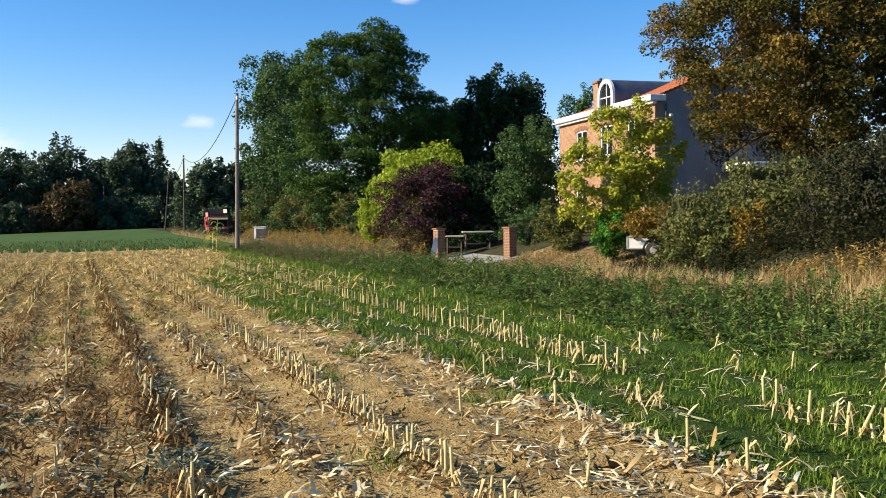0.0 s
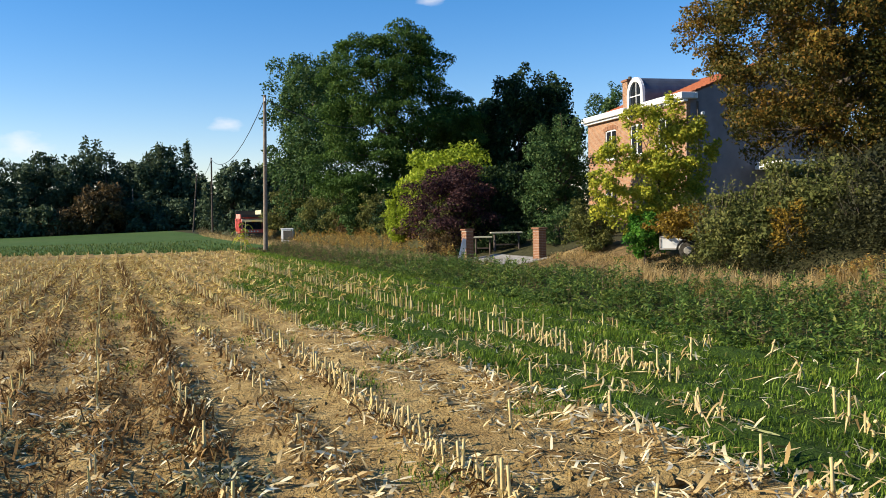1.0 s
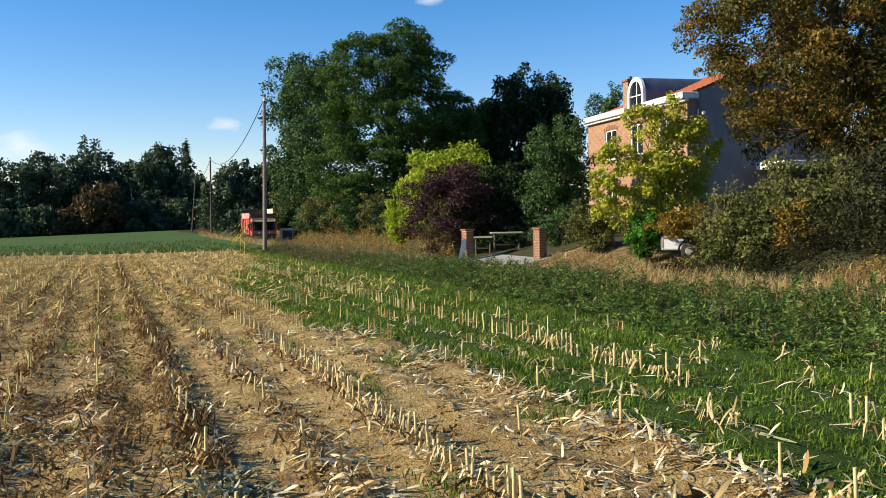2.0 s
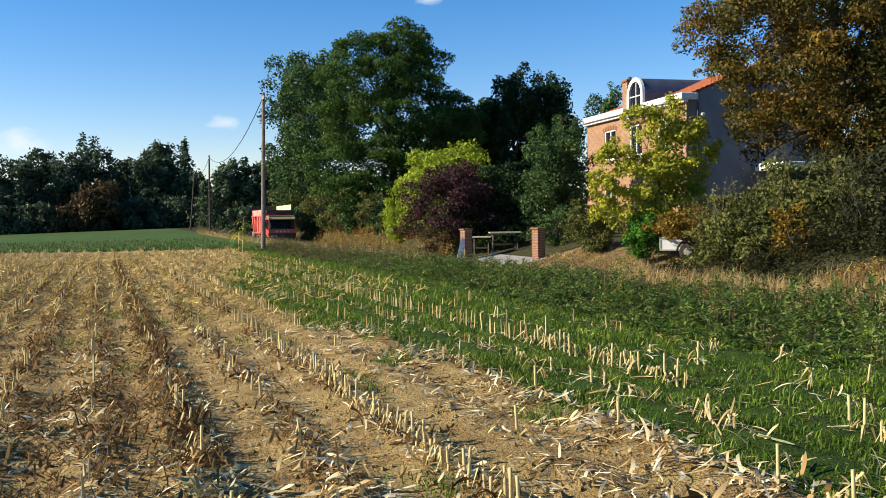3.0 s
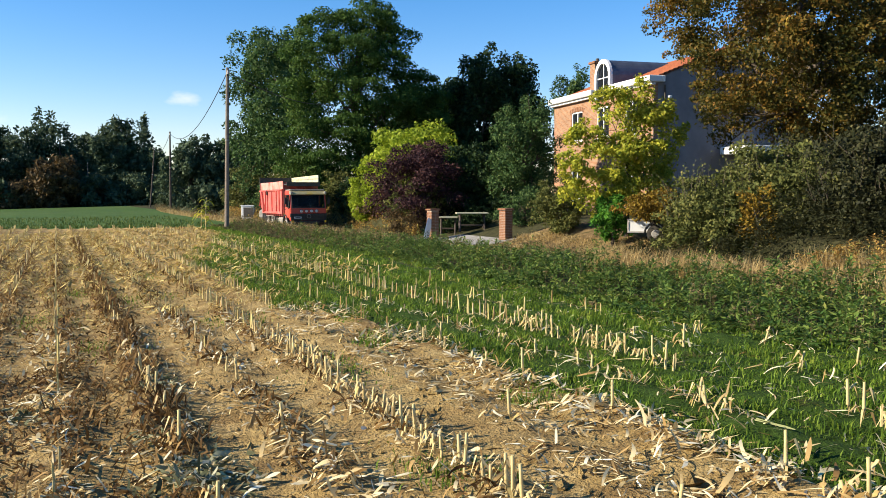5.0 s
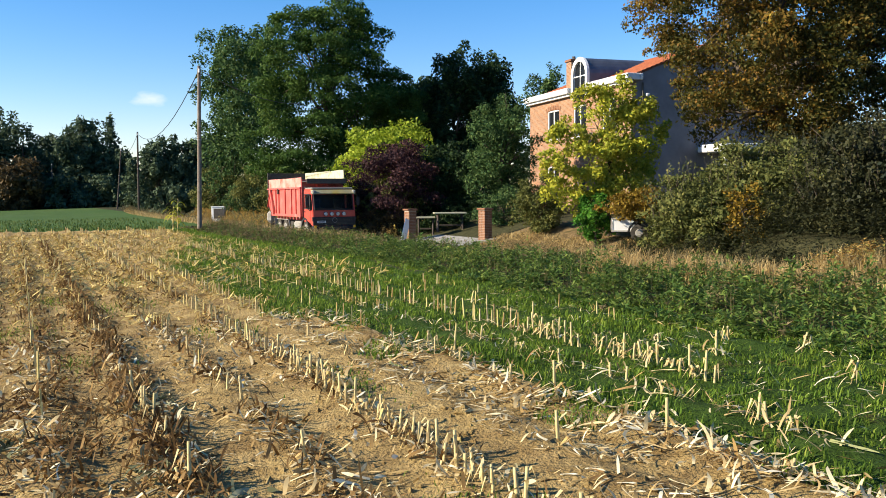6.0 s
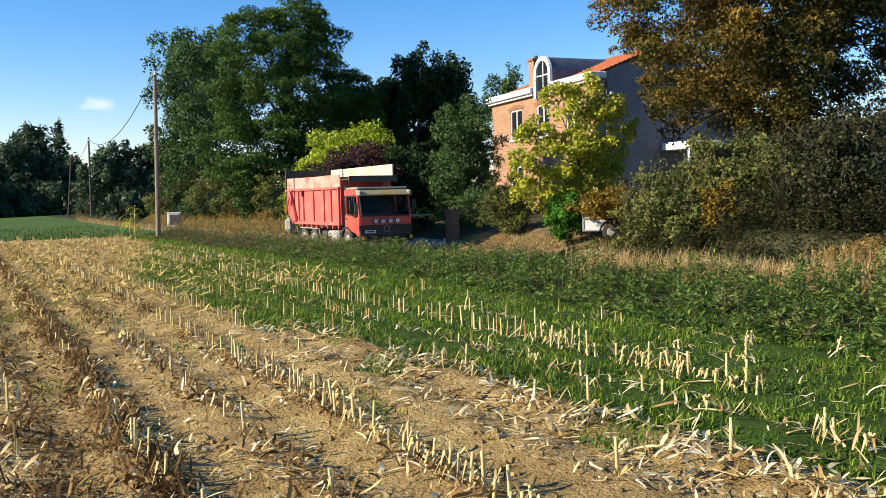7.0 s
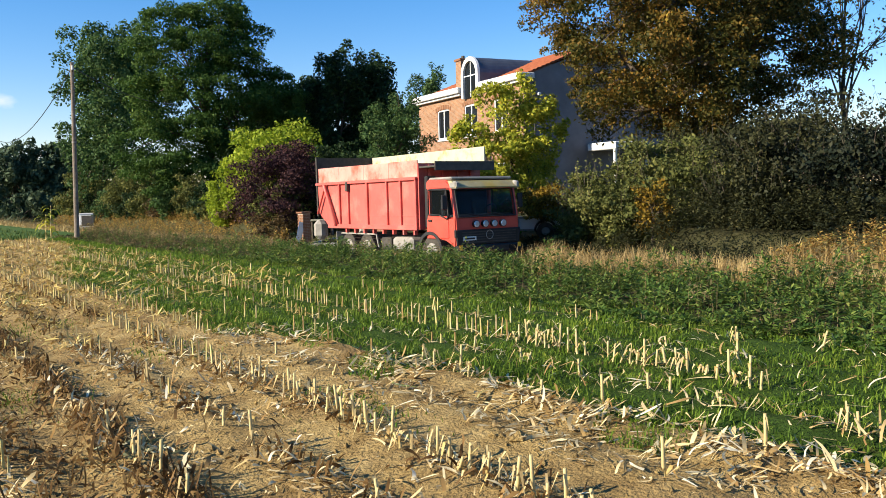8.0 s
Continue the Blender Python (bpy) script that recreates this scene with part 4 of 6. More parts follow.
        part("tile_course", bm, ROOF_TILE, root, "course of red roof tiles")
        bm = bmesh.new()
    vs = [(X + 4.7, zt + 2.15), (X + D + 0.3, zt + 0.2), (X + D + 0.3, zt + 0.1), (X + 4.7, zt + 2.0)]
    A = [bm.verts.new((px, Y0 - 0.12, pz)) for px, pz in vs]
    B = [bm.verts.new((px, Y1 + 0.1, pz)) for px, pz in vs]
    bm.faces.new(A)
    bm.faces.new(list(reversed(B)))
    for q in range(4):
        bm.faces.new((A[(q + 1) % 4], A[q], B[q], B[(q + 1) % 4]))
    bmesh.ops.recalc_face_normals(bm, faces=bm.faces)
    part("roof", bm, ROOF_TILE, root, "red tiled roof")
    # arched dormer: barrel vault of zinc, white arch in front
    yc, r, zs = 46.5, 0.95, zt + 0.98
    bm = bmesh.new()
    seg = 14
    arc = [(yc + math.cos(math.pi * k / seg) * r, zs + math.sin(math.pi * k / seg) * r) for k in range(seg + 1)]
    prof = [(yc + r, zt - 0.3)] + arc + [(yc - r, zt - 0.3)]
    A = [bm.verts.new((X - 0.10, py, pz)) for py, pz in prof]
    B = [bm.verts.new((X + 4.2, py, pz)) for py, pz in prof]
    for i in range(len(prof) - 1):
        bm.faces.new((A[i], A[i + 1], B[i + 1], B[i]))
    bm.faces.new(list(reversed(B)))
    dormer = part("dormer", bm, ZINC, root, "barrel-roofed dormer in dark zinc")
    bm = bmesh.new()
    ro, ri = r + 0.05, r - 0.2
    outer = [(yc + ro, zt - 0.35)] + [(yc + math.cos(math.pi * k / seg) * ro, zs + math.sin(math.pi * k / seg) * ro) for k in range(seg + 1)] + [(yc - ro, zt - 0.35)]
    inner = [(yc + ri, zt - 0.35)] + [(yc + math.cos(math.pi * k / seg) * ri, zs + math.sin(math.pi * k / seg) * ri) for k in range(seg + 1)] + [(yc - ri, zt - 0.35)]
    rings = []
    for xx in (X - 0.22, X - 0.06):
        rings.append(([bm.verts.new((xx, *p)) for p in outer], [bm.verts.new((xx, *p)) for p in inner]))
    (o0, i0), (o1, i1) = rings
    for k in range(len(outer) - 1):
        bm.faces.new((o0[k], o0[k + 1], i0[k + 1], i0[k]))
        bm.faces.new((o1[k + 1], o1[k], i1[k], i1[k + 1]))
        bm.faces.new((o0[k + 1], o0[k], o1[k], o1[k + 1]))
        bm.faces.new((i0[k], i0[k + 1], i1[k + 1], i1[k]))
    bmesh.ops.recalc_face_normals(bm, faces=bm.faces)
    part("surround", bm, WHITE_PAINT, dormer, "white arched window surround")
    bm = bmesh.new()
    bm.faces.new([bm.verts.new((X - 0.08, *p)) for p in inner])
    part("pane", bm, DARK_GLASS, dormer)
    bm = bmesh.new()
    add_box(bm, (X - 0.13, yc - 0.03, zt - 0.3), (X - 0.085, yc + 0.03, zs + ri))
    add_box(bm, (X - 0.128, yc - ri, zs - 0.1), (X - 0.087, yc + ri, zs - 0.04))
    part("glazing_bar", bm, WHITE_PAINT, dormer)
    # chimney
    ch = part("chimney", box_bm((X - 0.02, 47.85, zt + 0.1), (X + 0.6, 48.5, zt + 1.95), 0.01), BRICK, root, "red brick chimney")
    part("cap", box_bm((X - 0.10, 47.77, zt + 1.95), (X + 0.68, 48.58, zt + 2.09), 0.02), BRICK_POST, ch)
    part("pot", cyl_bm((X + 0.3, 48.15, zt + 2.09), (X + 0.3, 48.15, zt + 2.28), 0.12, 0.1), DARK_STEEL, ch)
    # drain pipe and lamp on the gable
    part("drain_pipe", cyl_bm((X + 0.62, Y0 - 0.10, 0), (X + 0.62, Y0 - 0.10, zt - 0.1), 0.05), DARK_STEEL, root)
    part("wall_lamp", box_bm((X + 0.78, Y0 - 0.24, 6.45), (X + 0.98, Y0 - 0.045, 6.6), 0.03), WHITE_PAINT, root)
    # white porch at the side
    px0, py0 = 26.9, 38.6
    porch = part("porch", box_bm((px0, py0, 3.55), (px0 + 2.2, Y0 - 0.05, 3.95), 0.04), WHITE_PAINT, root, "white porch on the gable side")
    for k in range(3):
        part("post", box_bm((px0 + 0.02 + k * 1.0, py0 + 0.04, 0), (px0 + 0.16 + k * 1.0, py0 + 0.2, 3.55), 0.01), WHITE_PAINT, porch)
    part("rail", box_bm((px0 + 0.02, py0 + 0.05, 2.5), (px0 + 2.15, py0 + 0.15, 2.64), 0.01), WHITE_PAINT, porch)
    bm = box_bm((px0 + 0.18, py0 + 0.10, 0), (px0 + 2.02, py0 + 0.13, 3.5))
    part("pane", bm, DARK_GLASS, porch)


build_house()


# ---- gate posts, board, yard things ----
def gate_post(name, label, u, v, height, z):
    root = tagged(new(name), label, "gate post", "brick gate posts")
    x, y = to_xy(u, v)
    root.matrix_basis = pose(x, y, z, 0, 0, 20)
    core = part("core", box_bm((-0.215, -0.215, -0.3), (0.215, 0.215, height)), MORTAR, root)
    brick = bpy.data.meshes.new("brick")
    bm = box_bm((-0.105, -0.05, -0.0325), (0.105, 0.05, 0.0325), 0.006)
    bm.to_mesh(brick)
    bm.free()
    brick.materials.append(BRICK_POST)
    rng = random.Random(3)
    for c in range(int((height - 0.02) / 0.076)):
        z1 = 0.045 + c * 0.076
        for side in range(4):
            for k in (-0.112, 0.112):
                b = new("brick", brick)
                b.parent = root
                off = k + (0.0 if c % 2 else 0.02)
                b.matrix_basis = Matrix.Rotation(side * math.pi / 2, 4, "Z") @ pose(off, -0.175 - rng.uniform(0.0, 0.006), z1, 0, 0, rng.uniform(-1, 1))
    part("cap", box_bm((-0.29, -0.29, height), (0.29, 0.29, height + 0.09), 0.025), BRICK_POST, root, "brick cap slab")
    return root


gate_post("gate_post", "square red brick gate post with a wider cap", 17.8, 41.9, 1.57, -0.95)
gate_post("gate_post", "square red brick gate post with a wider cap", 19.3, 36.7, 1.55, -0.83)


def leaning_board():
    root = tagged(new("board"), "white weathered board leaning on the gate post", "board")
    x, y = to_xy(17.22, 41.6)
    root.matrix_basis = pose(x, y, -1.05, 0, 16, 20)
    part("panel", box_bm((-0.16, -0.02, 0.02), (0.16, 0.02, 1.3), 0.008), WHITE_PAINT, root)
    bm = bmesh.new()
    add_box(bm, (-0.15, 0.022, 0.3), (0.15, 0.05, 0.36))
    add_box(bm, (-0.15, 0.022, 0.95), (0.15, 0.05, 1.01))
    part("batten", bm, POLE_WOOD, root)


leaning_board()


def garden_table(az, dist, length, height, turn, label):
    """A plank table in the yard behind the gate > tabletop planks, two trestles, rail."""
    u_, v_ = spot(az, dist)
    root = tagged(new("garden_table"), label, "table", "tables behind the gate")
    p = on_ground(u_, v_)
    root.matrix_basis = pose(p.x, p.y, p.z, 0, 0, turn)
    for k in range(4):
        y = -0.42 + k * 0.215
        part("plank", box_bm((-length / 2, y, height - 0.07), (length / 2, y + 0.2, height), 0.01), BOARD_WOOD, root)
    for sx in (-0.38, 0.38):
        bm = bmesh.new()
        for sy in (-1, 1):
            add_tube(bm, [(sx * length, sy * 0.36, 0), (sx * length, sy * 0.2, height - 0.07)], [0.05, 0.05], 6)
        part("trestle", bm, POLE_DARK, root)
    part("rail", box_bm((-0.38 * length, -0.04, 0.3), (0.38 * length, 0.04, 0.38), 0.01), POLE_DARK, root)


garden_table(16.35, 46.5, 1.0, 0.98, -18, "plank table behind the gate, sunlit tone painted into its top")
garden_table(17.9, 46.0, 1.7, 1.02, -12, "long plank table behind the gate, sunlit tone painted into its top")


def parked_trailer():
    """A small white trailer half hidden by shrubs > body, fender, wheels, drawbar."""
    u_, v_ = spot(29.5, 33.0)
    root = tagged(new("trailer"), "small white trailer parked behind the shrubs on the bank", "trailer")
    p = on_ground(u_, v_)
    root.matrix_basis = pose(p.x, p.y, p.z, 0, 0, -30)
    body = part("body", box_bm((-0.85, -0.5, 0.34), (0.85, 0.5, 0.82), 0.05), WHITE_PAINT, root, "grubby white trailer body")
    for z in (0.36, 0.8):
        part("rim_rail", box_bm((-0.88, -0.53, z - 0.03), (0.88, -0.495, z + 0.03), 0.01), DUSTY_GREY, body)
    for x in (-0.86, -0.02, 0.82):
        part("side_post", box_bm((x - 0.03, -0.525, 0.4), (x + 0.03, -0.497, 0.76), 0.008), DUSTY_GREY, body)
    for sy in (-1, 1):
        w = part("wheel", cyl_bm((0.12, sy * 0.66 - 0.08, 0.31), (0.12, sy * 0.66 + 0.08, 0.31), 0.31, None, 22), RUBBER, root, "black rubber tyre")
        part("hub", cyl_bm((0.12, sy * 0.745, 0.31), (0.12, sy * 0.76, 0.31), 0.15, 0.13, 14), DUSTY_GREY, w)
        bm = bmesh.new()
        arc = [(0.12 + math.cos(math.pi * k / 8) * 0.38, sy * 0.66, 0.33 + math.sin(math.pi * k / 8) * 0.38) for k in range(9)]
        for a, b in zip(arc, arc[1:]):
            add_tube(bm, [a, b], [0.045, 0.045], 6)
        part("fender", bm, BLACK_PLASTIC, root, "black wheel fender")
    part("drawbar", box_bm((0.85, -0.04, 0.36), (1.6, 0.04, 0.43), 0.01), DARK_STEEL, root)
    part("jockey_wheel", cyl_bm((1.45, 0, 0.0), (1.45, 0, 0.4), 0.04), DARK_STEEL, root)


parked_trailer()


# ---- poles and cables ----
def utility_pole(az, dist, height, lean, mat, label):
    u_, v_ = spot(az, dist)
    root = tagged(new("utility_pole"), label, "utility pole", "poles along the lane")
    p = on_ground(u_, v_)
    root.matrix_basis = pose(p.x, p.y, p.z, 0, lean, 0)
    part("shaft", cyl_bm((0, 0, -0.4), (0, 0, height), 0.115, 0.075, 12), mat, root)
    part("bracket", box_bm((-0.04, -0.2, height - 0.42), (0.04, 0.2, height - 0.34), 0.01), DARK_STEEL, root)
    for s in (-0.17, 0.17):
        part("insulator", cyl_bm((0, s, height - 0.34), (0, s, height - 0.16), 0.045, 0.03, 8), WHITE_PAINT, root)
    part("band", cyl_bm((0, 0, height * 0.55), (0, 0, height * 0.55 + 0.06), 0.105, 0.105, 12), DUSTY_GREY, root)
    return root.matrix_basis @ Vector((0, 0, height - 0.2))


tops = [
    utility_pole(1.92, 44, 7.9, 1.2, POLE_WOOD, "tall weathered wooden utility pole on the verge"),
    utility_pole(-1.42, 92, 8.2, 0.6, POLE_DARK, "dark wooden utility pole beside the green field"),
    utility_pole(-2.62, 125, 8.2, 5.0, POLE_DARK, "leaning thin dark utility pole"),
    utility_pole(-6.2, 160, 7.6, 0.0, POLE_WOOD, "thin far utility pole before the trees"),
]


def cable(a, b, sag, r=0.022):
    bm = bmesh.new()
    pts = []
    for i in range(13):
        k = i / 12
        p = a.lerp(b, k)
        p.z -= sag * 4 * k * (1 - k)
        pts.append(p)
    add_tube(bm, pts, [r] * 13, 5)
    tagged(part("overhead_cable", bm, CABLE), "black overhead cable slung between the poles", "cable", "overhead cables")


cable(tops[0], tops[1], 1.6)
cable(tops[1], tops[2], 1.0)
cable(tops[0], Vector((10.5, 70, 8.6)), 0.5)


def utility_cabinet():
    """A white utility cabinet at the lane's far side."""
    u_, v_ = spot(3.4, 91)
    root = tagged(new("utility_cabinet"), "pale utility cabinet with a dark door", "cabinet")
    p = on_ground(u_, v_)
    root.matrix_basis = pose(p.x, p.y, p.z, 0, 0, -20)
    part("body", box_bm((-0.65, -0.4, 0), (0.65, 0.4, 1.6), 0.03), WHITE_PAINT, root)
    part("door", box_bm((-0.42, -0.43, 0.45), (0.60, -0.403, 1.45), 0.01), DARK_STEEL, root)
    part("lid", box_bm((-0.7, -0.46, 1.6), (0.7, 0.46, 1.68), 0.02), WHITE_PAINT, root)


utility_cabinet()


# ---- the truck ----
def truck_wheel(parent, x, y, r=0.52, width=0.3):
    side = 1 if x > 0 else -1
    w = part("wheel", cyl_bm((-width / 2, 0, 0), (width / 2, 0, 0), r, None, 28), RUBBER, parent, "dusty black truck tyre")
    w.location = (x, y, r)
    bm = bmesh.new()
    add_cyl(bm, (side * width * 0.5, 0, 0), (side * (width * 0.5 + 0.015), 0, 0), r * 0.62, r * 0.6, 24)
    add_cyl(bm, (side * width * 0.5, 0, 0), (side * (width * 0.5 + 0.10), 0, 0), r * 0.26, r * 0.2, 16)
    for k in range(8):
        a = k * math.pi / 4
        add_cyl(bm, (side * width * 0.5, math.cos(a) * r * 0.4, math.sin(a) * r * 0.4), (side * (width * 0.5 + 0.045), math.cos(a) * r * 0.4, math.sin(a) * r * 0.4), 0.03, None, 6)
    part("rim", bm, DUSTY_GREY, w, "dusty pale steel rim")
    bm = bmesh.new()
    for k in range(26):
        a = 2 * math.pi * k / 26
        add_box(bm, (-width * 0.48, math.cos(a) * r - 0.03, math.sin(a) * r - 0.012), (width * 0.48, math.cos(a) * r + 0.03, math.sin(a) * r + 0.012), 0, None)
    part("tread", bm, RUBBER, w)
    return w


def loft(bm, prof_a, prof_b, xa, xb):
    """A solid between two outlines (y, z) at two x positions."""
    A = [bm.verts.new((xa, *p)) for p in prof_a]
    B = [bm.verts.new((xb, *p)) for p in prof_b]
    bm.faces.new(A)
    bm.faces.new(list(reversed(B)))
    for i in range(len(prof_a)):
        j = (i + 1) % len(prof_a)
        bm.faces.new((A[j], A[i], B[i], B[j]))
    bmesh.ops.recalc_face_normals(bm, faces=bm.faces)


def build_truck():
    root = tagged(new("tipper_truck"), "red tipper truck with high bleached side boards and cream headboard", "truck")
    W = 1.22
    # chassis
    bm = bmesh.new()
    for s in (-1, 1):
        add_box(bm, (s * 0.45 - 0.05, -7.3, 0.78), (s * 0.45 + 0.05, 1.0, 1.02), 0.01)
    for y in (-6.9, -5.9, -4.0, -2.4, -1.0, 0.6):
        add_box(bm, (-0.45, y - 0.06, 0.82), (0.45, y + 0.06, 0.98))
    part("chassis", bm, DARK_STEEL, root)
    wheels = [truck_wheel(root, s * 1.02, y) for y in (0.0, -4.0, -5.3) for s in (-1, 1)]
    # side guard, tanks and mud flaps
    for s in (-1, 1):
        part("fuel_tank", box_bm((s * 0.92 - 0.25, -2.35, 0.5), (s * 0.92 + 0.25, -1.15, 0.98), 0.09), DUSTY_GREY, root, "dusty grey fuel tank")
        bm = bmesh.new()
        add_box(bm, (s * 1.16 - 0.03, -5.85, 1.02), (s * 1.16 + 0.03, -3.35, 1.07), 0.01)
        add_box(bm, (s * 1.16 - 0.03, -3.3, 0.6), (s * 1.16 + 0.03, -3.25, 1.05), 0.01, Matrix.Rotation(radians(18), 4, "X"))
        part("wheel_guard", bm, DUSTY_GREY, root, "pale grey wheel guard rail")
        part("mud_flap", box_bm((s * 1.0 - 0.26, -6.06, 0.3), (s * 1.0 + 0.26, -6.03, 1.1)), DUSTY_GREY, root)
        part("battery_box", box_bm((s * 0.9 - 0.25, -3.05, 0.55), (s * 0.9 + 0.25, -2.45, 0.95), 0.03), DARK_STEEL, root)
    for s in (-1, 1):
        part("rear_fender", box_bm((s * 0.98 - 0.25, -8.1, 0.75), (s * 0.98 + 0.25, -7.62, 1.5), 0.16), DUSTY_GREY, root, "pale grey rear flap")
    part("under_ride_bar", box_bm((-1.1, -7.66, 0.62), (1.1, -7.56, 0.76), 0.02), DARK_STEEL, root)
    # tipper body: floor, two sides, headboard, tailgate
    yf, yr, z0, z1, z2 = -0.64, -7.55, 1.24, 2.83, 3.41
    body = part("tipper_body", box_bm((-W + 0.07, yr + 1.6, z0), (W - 0.07, yf, z0 + 0.12)), TRUCK_RED, root, "faded red steel tipper body")
    for s in (-1, 1):
        xo = s * W
        bm = bmesh.new()
        sp = [(yf, z0 + 0.02), (yf, z1), (yr + 0.05, z1), (yr + 0.12, z0 + 0.5), (yr + 0.9, z0 + 0.02)]
        loft(bm, sp, sp, min(xo, xo - s * 0.06), max(xo, xo - s * 0.06))
        part("side_wall", bm, TRUCK_RED, body, "faded red ribbed side wall")
        for back in (0.05, 0.95, 1.8, 3.1, 4.45, 5.1):
            y = yf - back
            bm = box_bm((min(xo, xo + s * 0.075), y - 0.04, z0 + 0.1), (max(xo, xo + s * 0.075), y + 0.04, z1), 0.012)
            part("rib", bm, TRUCK_RED, body)
        # a weld line and dented lower panel edge along the side
        part("panel_seam", box_bm((min(xo, xo + s * 0.012), yr + 1.0, z0 + 0.42), (max(xo, xo + s * 0.012), yf - 0.1, z0 + 0.45)), TRUCK_RED, body)
        part("latch", box_bm((min(xo, xo + s * 0.13), yf - 4.52, z1 - 0.3), (max(xo, xo + s * 0.13), yf - 4.38, z1 + 0.03), 0.02), DARK_STEEL, body, "rusty side latch")
        bm = bmesh.new()
        add_box(bm, (min(xo, xo + s * 0.09), yr, z1 - 0.04), (max(xo, xo + s * 0.09), yf, z1 + 0.05), 0.012)
        part("top_rail", bm, TRUCK_RED, body)
        bm = bmesh.new()
        add_box(bm, (min(xo, xo + s * 0.08), yr + 0.9, z0 - 0.02), (max(xo, xo + s * 0.08), yf, z0 + 0.13), 0.012)
        for k in range(8):
            y = yf - 0.2 - k * 0.64
            add_box(bm, (xo - s * 0.02 - 0.06, y - 0.04, z0 - 0.17), (xo - s * 0.02 + 0.06, y + 0.04, z0 - 0.02))
        part("bottom_rail", bm, TRUCK_RED, body, "worn pale red bottom rail")
        # bleached extension boards on top
        cuts = [yr + 0.12, yr + 1.75, yr + 3.55, yr + 5.2, yf + 0.02]
        for c0, c1 in zip(cuts, cuts[1:]):
            part("side_board", box_bm((min(xo, xo - s * 0.04), c0 + 0.006, z1 + 0.055), (max(xo, xo - s * 0.04), c1 - 0.006, z2 + 0.02 * ((c0 * 7) % 1 - 0.5)), 0.01), BOARD_PINK, body, "sun-bleached pinkish extension board")
        # slanted stay at the rear
        bm = bmesh.new()
        add_tube(bm, [(xo + s * 0.1, yr + 0.75, z1 - 0.05), (xo + s * 0.1, yr + 1.6, z0 + 0.1)], [0.075, 0.075], 6)
        add_tube(bm, [(xo + s * 0.1, yr + 0.85, z1 - 0.05), (xo + s * 0.1, yr + 0.16, z0 + 0.5)], [0.04, 0.04], 6)
        part("stay", bm, TRUCK_RED, body, "rusty red tailgate stay")
    # headboard leaning forward towards the top
    bm = bmesh.new()
    loft(bm, [(yf - 0.02, z0), (yf + 0.05, z0), (yf + 0.05, z2 - 0.1), (yf - 0.02, z2 - 0.1)], [(yf - 0.02, z0), (yf + 0.05, z0), (yf + 0.05, z2 - 0.1), (yf - 0.02, z2 - 0.1)], -W + 0.02, W - 0.02)
    for x in (-0.8, -0.3, 0.3, 0.8):
        add_box(bm, (x - 0.05, yf + 0.05, z0), (x + 0.05, yf + 0.12, z2 - 0.15), 0.01)
    part("headboard", bm, TRUCK_RED, body)
    part("tailgate", box_bm((-W + 0.03, yr - 0.02, z0 + 0.45), (W - 0.03, yr + 0.06, z1 + 0.1), 0.01), TRUCK_RED, body)
    bm = bmesh.new()
    for s in (-1, 1):
        add_box(bm, (s * W - 0.035, yr - 0.03, z0 + 0.4), (s * W + 0.035, yr + 0.05, z2 + 0.45), 0.01)
    part("corner_post", bm, DARK_STEEL, body)
    # dark far-side board and cream board over the cab
    part("rear_board", box_bm((-W + 0.05, yr - 0.01, z1 + 0.11), (W - 0.05, yr + 0.04, z2 + 0.42), 0.006), DARK_STEEL, body, "dark raised rear board")
    part("cream_board", box_bm((-W + 0.045, yr + 0.15, z2 - 0.2), (-W + 0.10, -0.25, z2 + 0.42), 0.008), CREAM, body, "cream painted raised board")
    part("cab_shield", box_bm((-W + 0.12, yf - 0.02, z2 - 0.26), (W - 0.05, 0.25, z2 - 0.20), 0.01), DARK_STEEL, body, "dark steel shield over the cab")
    part("shield_edge", box_bm((-W + 0.12, 0.255, z2 - 0.36), (W - 0.05, 0.30, z2 - 0.08), 0.01), DARK_STEEL, body)
    # load of chopped maize inside
    rng = np.random.default_rng(8)
    bm = bmesh.new()
    bmesh.ops.create_grid(bm, x_segments=10, y_segments=20, size=0.5)
    for v in bm.verts:
        v.co = Vector((v.co.x * (2 * W - 0.2), (yf + yr) / 2 + v.co.y * (yf - yr - 0.2), z2 - 0.25 + rng.normal() * 0.03))
    part("maize_load", bm, WEED_DRY, body, "chopped maize load")
    # cab
    yb, yn = -0.22, 1.28
    low = [(yb, 0.95), (0.72, 0.95), (yn, 0.72), (yn + 0.05, 1.0), (yn + 0.03, 1.62), (yb, 1.62)]
    bm = bmesh.new()
    loft(bm, low, low, -W + 0.02, W - 0.02)
    bmesh.ops.bevel(bm, geom=[e for e in bm.edges], offset=0.035, segments=2, affect="EDGES")
    cabo = part("cab", bm, CAB_RED, root, "bright red truck cab")
    bm = bmesh.new()
    top = [(yb, 2.46), (yn - 0.15, 2.46), (yn - 0.18, 2.58), (yn - 0.42, 2.74), (yb + 0.08, 2.78), (yb, 2.66)]
    loft(bm, top, top, -W + 0.02, W - 0.02)
    bmesh.ops.bevel(bm, geom=[e for e in bm.edges], offset=0.04, segments=2, affect="EDGES")
    part("cab_roof", bm, CAB_RED, cabo)
    part("back_wall", box_bm((-W + 0.03, yb + 0.01, 1.58), (W - 0.03, yb + 0.07, 2.5)), BLACK_PLASTIC, cabo)
    part("roof_lining", box_bm((-W + 0.1, yb + 0.08, 2.43), (W - 0.1, yn - 0.3, 2.456)), BLACK_PLASTIC, cabo)
